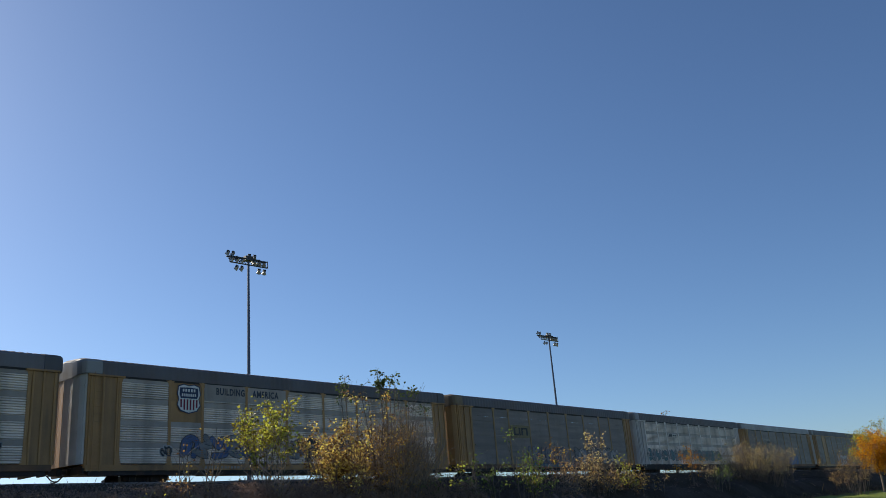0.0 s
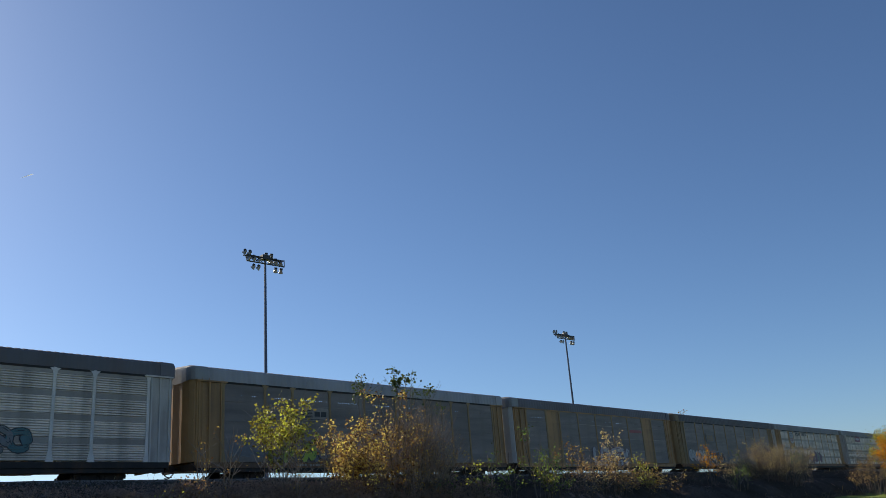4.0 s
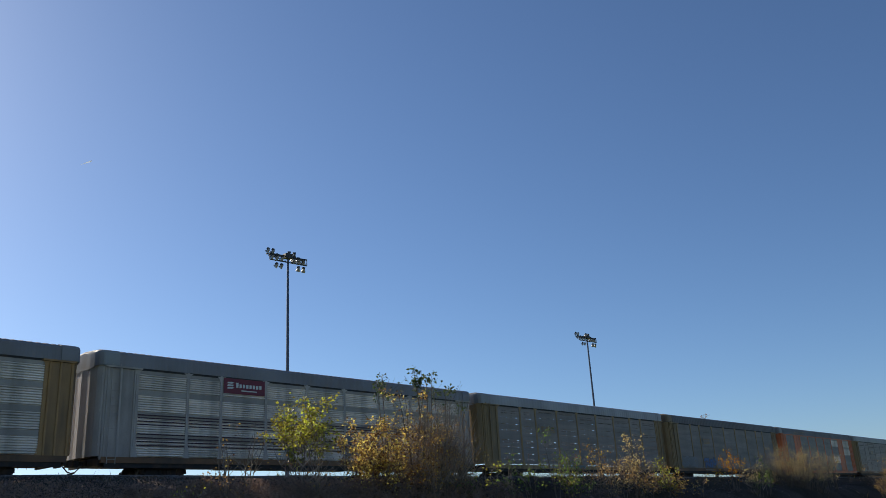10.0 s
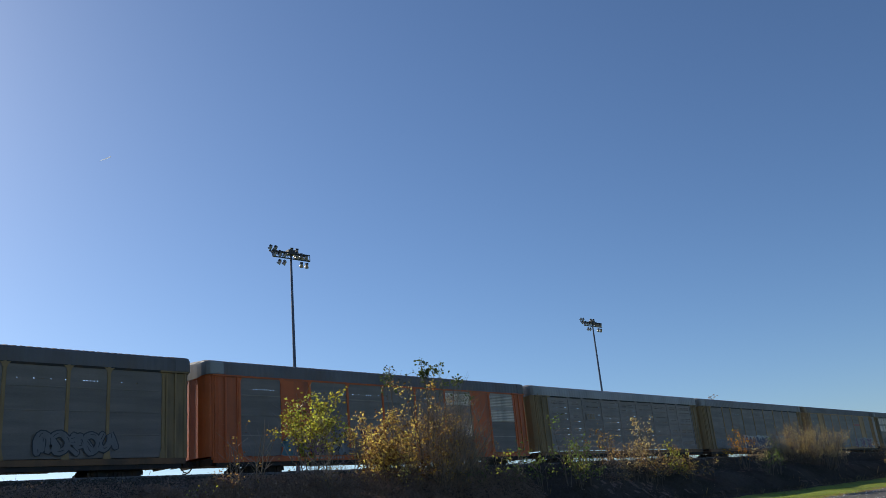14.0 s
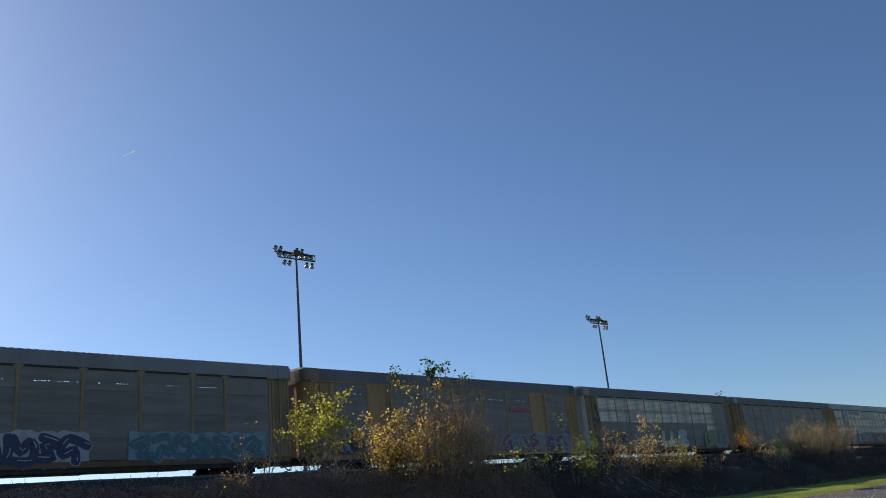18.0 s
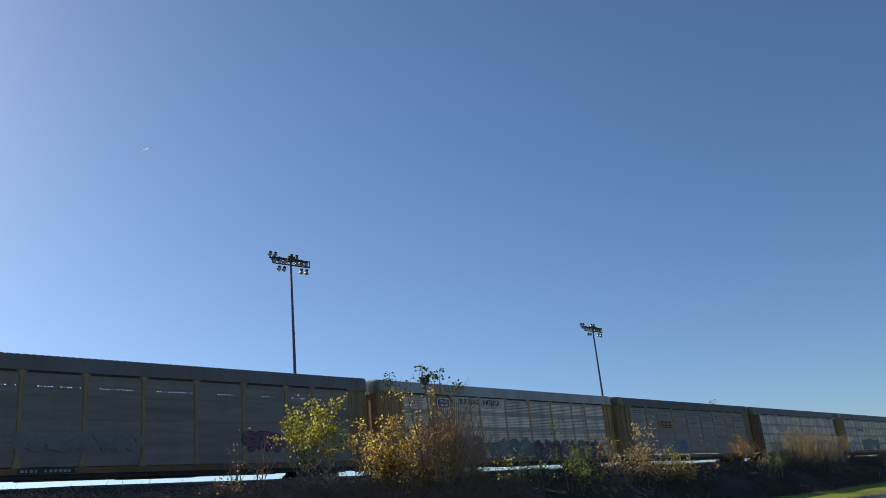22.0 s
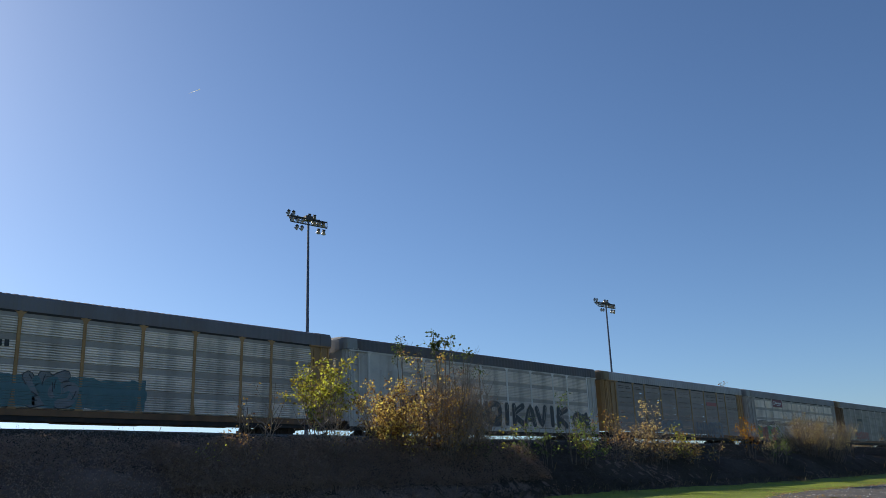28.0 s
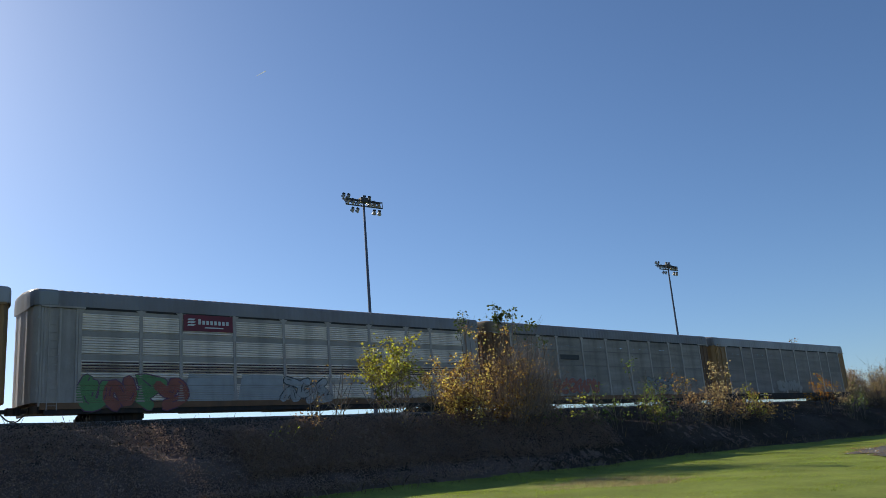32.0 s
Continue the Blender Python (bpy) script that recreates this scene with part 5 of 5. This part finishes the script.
# weeds along the bank's brow: place along it, height, half width, stems, leaf colour, leaves on a stem, words
WEEDS = (
    (34.9, 2.7, 0.5, 3, "leaf_green", 40, "small green weeds"), (36.6, 3.3, 0.6, 4, "leaf_lime", 55, "yellow-green weeds"),
    (38.6, 3.1, 0.9, 8, "leaf_green", 60, "leafy green weeds"), (40.6, 3.5, 0.7, 6, "leaf_green", 70, "tall leafy green weeds"),
    (43.1, 4.3, 0.45, 4, "leaf_green", 110, "tall green weed stalks"), (44.0, 2.9, 0.9, 8, "leaf_lime", 60, "yellow-green weeds"),
    (45.4, 3.6, 1.1, 12, "leaf_green", 85, "bushy green weeds"), (47.6, 4.2, 0.8, 7, "leaf_olive", 70, "olive-leaved weed stalks"),
    (49.0, 3.0, 1.0, 9, "leaf_brown", 50, "rusty low weeds"), (50.4, 4.1, 0.8, 9, "leaf_straw", 70, "straw-coloured weed stalks"),
    (51.8, 3.3, 1.0, 10, "leaf_brown", 60, "rusty weeds"), (53.2, 4.7, 0.9, 12, "leaf_straw", 120, "tall tan leafy weeds"),
    (54.6, 3.0, 1.2, 12, "leaf_brown", 60, "rusty low weeds"), (56.2, 3.1, 1.1, 12, "leaf_lime", 85, "drooping yellow-green weeds"),
    (58.0, 2.8, 0.9, 8, "leaf_olive", 60, "olive-leaved weeds"), (61.5, 2.3, 0.8, 5, "leaf_olive", 40, "low olive weeds"),
    (71.6, 3.2, 0.9, 8, "leaf_straw", 40, "pale dry weed stalks"), (74.9, 3.0, 0.9, 7, "leaf_green", 70, "small green weeds"),
    (94.0, 4.3, 0.5, 6, "leaf_straw", 40, "pale dry weed stalks"),
)
for i, (x, h, wide, n, m, count, words) in enumerate(WEEDS):
    shrub("weed_bush", x, 29.6, h, wide * 0.8, max(3, round(n * 0.6)), m, round(count * 0.7), 0.155, 130 + i, words + " on the brow of the embankment", SG, 6, 0.1, fan=0.5, wood_m="sunlit_twig", low=3, root=26.0)
    if i % 3 == 1:
        shrub("weed_bush", x + 0.8, 29.3, h * 0.76, wide, n, ("leaf_olive", "leaf_green", "leaf_brown")[i % 5 % 3], count // 2, 0.13, 230 + i, "low mixed weeds and brambles on the embankment", SG, 5, 0.2, fan=0.5, wood_m="sunlit_twig", low=3, root=26.0)
shrub("autumn_sapling", 69.2, 29.8, 4.4, 0.7, 6, "leaf_orange", 80, 0.12, 41, "small orange-leaved sapling on the bank", SG)
shrub("brown_thicket", 84.4, 30.0, 4.7, 4.4, 120, "leaf_straw", 95, 0.085, 42, "broad tan feathery thicket on the bank", SG, 9, 0.1, fan=0.5, wood_m="sunlit_twig", low=1)
shrub("twiggy_bush", 84.0, 30.1, 6.2, 2.2, 14, "leaf_straw", 20, 0.085, 43, "thin bare stems rising from the tan thicket", SG, 8, 0.2, fan=0.4, wood_m="sunlit_twig", low=2)


def scatter(name, label, material, n, xr, yr, hr, width, lean, seed, dense=None):
    """Thin upright blades on the ground, joined: weeds or grass too many to count."""
    rnd = random.Random(seed)
    s = Shape()
    for _ in range(n):
        x, y = rnd.uniform(*xr), rnd.uniform(*yr)
        if dense and rnd.random() > dense(x, y):
            continue
        z = ground_z(x, y) - 0.06
        if 35.0 < y < 44:
            z = max(z, 4.28 if y < 37 else 4.12)
        h = rnd.uniform(*hr) * rnd.uniform(0.6, 1.0)
        a = rnd.uniform(0, math.pi)
        w = width * rnd.uniform(0.6, 1.4) * 0.5
        dx, dy = math.cos(a) * w, math.sin(a) * w
        lx, ly = rnd.uniform(-lean, lean) * h, rnd.uniform(-lean, lean) * h
        i = len(s.v)
        s.v += [(x - dx, y - dy, z), (x + dx, y + dy, z), (x + dx * 0.7 + lx * 0.45, y + dy * 0.7 + ly * 0.45, z + h * 0.6), (x + lx, y + ly, z + h)]
        s.f += [(i, i + 1, i + 2), (i, i + 2, i + 3)]
    return tagged(new(name, s.mesh(name, M[material])), label, "plants", kind="stuff")


scatter("bank_weeds", "dark dead weeds covering the embankment", "weed", 26000, (2, 120), (23.0, 33.6), (0.15, 0.6), 0.014, 0.7, 71,
        lambda x, y: 0.35 + 0.65 * (noise.noise((x * 0.3, y * 0.4, 3)) > -0.15))
def brush_top(x, y):
    """Height of the bramble mat over the ground."""
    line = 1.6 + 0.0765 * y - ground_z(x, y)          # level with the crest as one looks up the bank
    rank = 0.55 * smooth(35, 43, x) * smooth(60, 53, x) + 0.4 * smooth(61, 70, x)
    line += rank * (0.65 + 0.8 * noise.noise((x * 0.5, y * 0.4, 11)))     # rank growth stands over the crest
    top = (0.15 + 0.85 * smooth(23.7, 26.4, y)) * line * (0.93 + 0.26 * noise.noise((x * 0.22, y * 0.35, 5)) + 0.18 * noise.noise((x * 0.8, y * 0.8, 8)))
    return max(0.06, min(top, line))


def dead_growth_and_glare(x, y):
    """Where the bank is paler, for glare on the left and dead brown growth; elsewhere it is dark and green."""
    return smooth(38, 18, x) + 0.5 * noise.noise((x * 0.16, y * 0.35, 6)) + 0.7 * noise.noise((x * 2.3, y * 2.3, 1)) + 0.35 * smooth(3.0, 1.0, abs(x - 44)) > 0.5


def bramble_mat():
    """An uneven mat over the bank, coloured dark for the shade deep inside the brambles."""
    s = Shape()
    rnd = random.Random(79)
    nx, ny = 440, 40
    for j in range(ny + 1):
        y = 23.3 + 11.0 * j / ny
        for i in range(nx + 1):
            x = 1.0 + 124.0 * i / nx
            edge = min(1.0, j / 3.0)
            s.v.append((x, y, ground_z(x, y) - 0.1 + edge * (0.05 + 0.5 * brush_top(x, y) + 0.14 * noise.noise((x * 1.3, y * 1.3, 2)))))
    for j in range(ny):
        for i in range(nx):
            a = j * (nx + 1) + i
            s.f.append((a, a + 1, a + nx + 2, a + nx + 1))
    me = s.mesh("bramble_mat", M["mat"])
    me.materials.append(M["dead_mat_glare"])
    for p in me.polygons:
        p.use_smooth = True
        p.material_index = int(dead_growth_and_glare(p.center.x + rnd.uniform(-0.7, 0.7), p.center.y + rnd.uniform(-0.4, 0.4)))
    return tagged(new("bramble_mat", me), "dense mat of brambles and dead stems, darkened for inner shade", "plants", kind="stuff")


def brush(n, seed, name, material, label, where, xs=(4.0, 124.0), ys=(23.5, 29.5), low=0.42):
    """Small leaves poking out of the bramble mat, of one kind, in patches."""
    rnd = random.Random(seed)
    s = Shape()
    for _ in range(n):
        x, y = xs[0] * (xs[1] / xs[0]) ** rnd.random(), ys[0] + (ys[1] - ys[0]) * rnd.random() ** 1.3
        if not where(x, y):
            continue
        z = ground_z(x, y) + brush_top(x, y) * (low + (0.96 - low) * rnd.random())
        d = Vector((rnd.uniform(-1, 1), rnd.uniform(-1, 1), rnd.uniform(-0.6, 0.9))).normalized()
        s.leaf(Vector((x, y, z)), d, Vector((rnd.uniform(-1, 1), rnd.uniform(-1, 1), rnd.uniform(-0.2, 1))).normalized(), rnd.uniform(0.04, 0.09))
    return tagged(new(name, s.mesh(name, M[material])), label, "plants", kind="stuff")


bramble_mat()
brush(110000, 77, "bank_brambles", "bramble", "dead tan leaves and stems over the bank, paler for glare", dead_growth_and_glare)
brush(45000, 81, "crest_undergrowth", "ivy", "thin dark growth up to the ballast", lambda x, y: True, (4.0, 110.0), (28.5, 35.0), 0.3)
brush(60000, 80, "bank_brambles", "bramble", "dead tan leaves among the shrubs' stems", lambda x, y: True, (14.0, 34.0), (24.6, 26.9), 0.6)
brush(110000, 78, "bank_undergrowth", "ivy", "dense dark green undergrowth on the bank", lambda x, y: not dead_growth_and_glare(x, y))
scatter("dry_grass", "patch of dry yellow grass in the lawn", "hay", 90000, (15, 30), (12.5, 20.5), (0.07, 0.17), 0.03, 0.9, 75,
        lambda x, y: max(0.0, 1.1 - ((x - 22.8) / 3.0) ** 2 - ((y - 17.0) / 2.4) ** 2 + 0.7 * noise.noise((x * 0.6, y * 0.9, 3))))
scatter("dry_stalks", "pale dry stalks standing on the embankment", "straw", 900, (2, 110), (24.0, 33.0), (0.4, 1.2), 0.02, 0.35, 72,
        lambda x, y: 1.0 if noise.noise((x * 0.2, y * 0.2, 9)) > 0.05 else 0.15)
scatter("crest_weeds", "thin weeds along the edge of the ballast", "weed", 900, (0, 110), (34.6, 36.2), (0.12, 0.55), 0.014, 0.5, 73,
        lambda x, y: 1.0 if noise.noise((x * 0.5, 0, 4)) > 0.05 else 0.15)
scatter("lawn_grass", "short green lawn grass", "lawn", 230000, (13, 75), (9, 24.5), (0.04, 0.12), 0.02, 0.8, 74)


def tree(name, x, y, h, crown_r, leaf_m, leaves, size, seed, label, trunk_h=0.3, limbs=9, group="trees", z=None):
    rnd = random.Random(seed)
    ob = new(name)
    ob.location = (x, y, ground_z(x, y) - 0.05 if z is None else z)
    tagged(ob, label, "tree", group)
    wood, leaf = Shape(), Shape()
    trunk = stem_path(rnd, (0, 0, 0), (0.03, 0, 1), h * 0.8, 0.06, 7)
    wood.tube(trunk, h * 0.022, h * 0.006, 7, False)
    ends = []
    for i in range(limbs):
        k = rnd.randrange(2, 7)
        if trunk[k].z < h * trunk_h:
            k = 3
        a = rnd.uniform(0, 2 * math.pi)
        q = stem_path(rnd, trunk[k], (math.cos(a), math.sin(a), rnd.uniform(0.5, 1.3)), crown_r * rnd.uniform(0.7, 1.15), 0.25, 5)
        wood.tube(q, h * 0.008, h * 0.002, 5, False)
        for j in range(7):
            kk = rnd.randrange(1, 6)
            w = rnd.uniform(0, 2 * math.pi)
            t = stem_path(rnd, q[kk], (math.cos(w), math.sin(w), rnd.uniform(0.1, 1.2)), crown_r * rnd.uniform(0.2, 0.5), 0.35, 4)
            wood.tube(t, h * 0.0025, h * 0.0008, 3, False)
            ends.append(t)
            for _ in range(2):
                w = rnd.uniform(0, 2 * math.pi)
                t2 = stem_path(rnd, t[rnd.randrange(1, 4)], (math.cos(w), math.sin(w), rnd.uniform(0, 1.0)), crown_r * 0.2, 0.4, 3)
                wood.tube(t2, h * 0.0012, h * 0.0006, 3, False)
                ends.append(t2)
    for _ in range(leaves):
        q = rnd.choice(ends)
        p = q[rnd.randrange(1, len(q))] + Vector((rnd.gauss(0, 1), rnd.gauss(0, 1), rnd.gauss(0, 1))) * crown_r * 0.07
        d = Vector((rnd.uniform(-1, 1), rnd.uniform(-1, 1), rnd.uniform(-1, 0.5))).normalized()
        leaf.leaf(p, d, Vector((rnd.uniform(-1, 1), rnd.uniform(-1, 1), 0.4)).normalized(), size * rnd.uniform(0.6, 1.3))
    part("trunk", wood.mesh("trunk", M["bark"]), ob, "branching bare wood")
    if leaf.v:
        part("crown", leaf.mesh("crown", M[leaf_m]), ob)
    return ob


tree("autumn_tree", 97.5, 22.0, 5.3, 3.0, "leaf_orange", 8500, 0.15, 51, "small orange autumn tree on the lawn", 0.25, 14)
tree("autumn_tree", 104.0, 23.5, 5.7, 3.2, "leaf_lime", 6500, 0.15, 54, "small yellow-green autumn tree beside the lawn", 0.25, 14)
shrub("bare_shrub", 86.3, 22.0, 5.0, 2.6, 40, "leaf_brown", 70, 0.10, 52, "reddish half-bare shrub at the lawn's edge", SG, 7, 0.3)
tree("bare_tree", 166.0, 75.0, 21.5, 4.0, "leaf_brown", 700, 0.42, 53, "tall half-bare tree with scattered brown leaves", 0.5, 16)
rw = random.Random(9)
for i in range(16):
    x = 196 + i * 7 + rw.uniform(-2, 2)
    tree("brown_tree", x, 78 + rw.uniform(-6, 14), rw.uniform(11.5, 14.0), rw.uniform(4.5, 6.0), "leaf_grey", 2400, 0.36, 60 + i, "brown half-bare autumn tree at the field's edge", 0.08, 14, "far trees")


# ---- sky ----
def on_sky(az, el, r=2200.0):
    az, el = radians(az), radians(el)
    return Vector((math.sin(az) * math.cos(el), math.cos(az) * math.cos(el), math.sin(el))) * r + Vector(EYE)


trail = new("vapour_trail")
tagged(trail, "short thin white vapour trail of a distant plane", "vapour trail")
part("trail", Shape().tube([(-15, 0, 0), (-8, 0, 0), (6, 0, 0), (15, 0, 0)], 0.2, 1.2, 8).mesh("trail", M["vapour"]), trail)


# ---- moving things ----
# seconds, and metres by which the train runs off its even pace
SURGE = ((0, -0.42), (1, -0.33), (2, -0.26), (3, -0.2), (4, -0.14), (6, 0), (8, 0), (10, 0), (12, -0.1), (13, -0.2), (14, -0.2), (16, -0.13), (18, -0.17), (20, -0.13),
         (21, -0.12), (22, -0.2), (23, -0.6), (24, -0.1), (25, 0), (28, 0.15), (30, 0.22), (31, 0.18), (32, 0))


def motions():
    for k, car in CARS:
        rows = []
        for t, lag in SURGE:
            x = GAP_X + PITCH * (k + 0.5) - SPEED * t - 0.5 * GAIN * t * t + lag
            rows.append((t, pose(x, TRACK_Y, RAIL_Z)))
        walk(car, rows)
    rows = []
    for t in (0.0, 8.0, 16.0, 24.0, 32.0):
        u = (t - 6.0) / 26.0
        p = on_sky(22.81 + 8.02 * u, 22.77 + 3.76 * u)
        q = on_sky(22.81 + 8.02 * (u + 0.05), 22.77 + 3.76 * (u + 0.05))
        rows.append((t, Matrix.Translation(p) @ (q - p).to_track_quat("X", "Z").to_matrix().to_4x4()))
    walk(trail, rows)


motions()
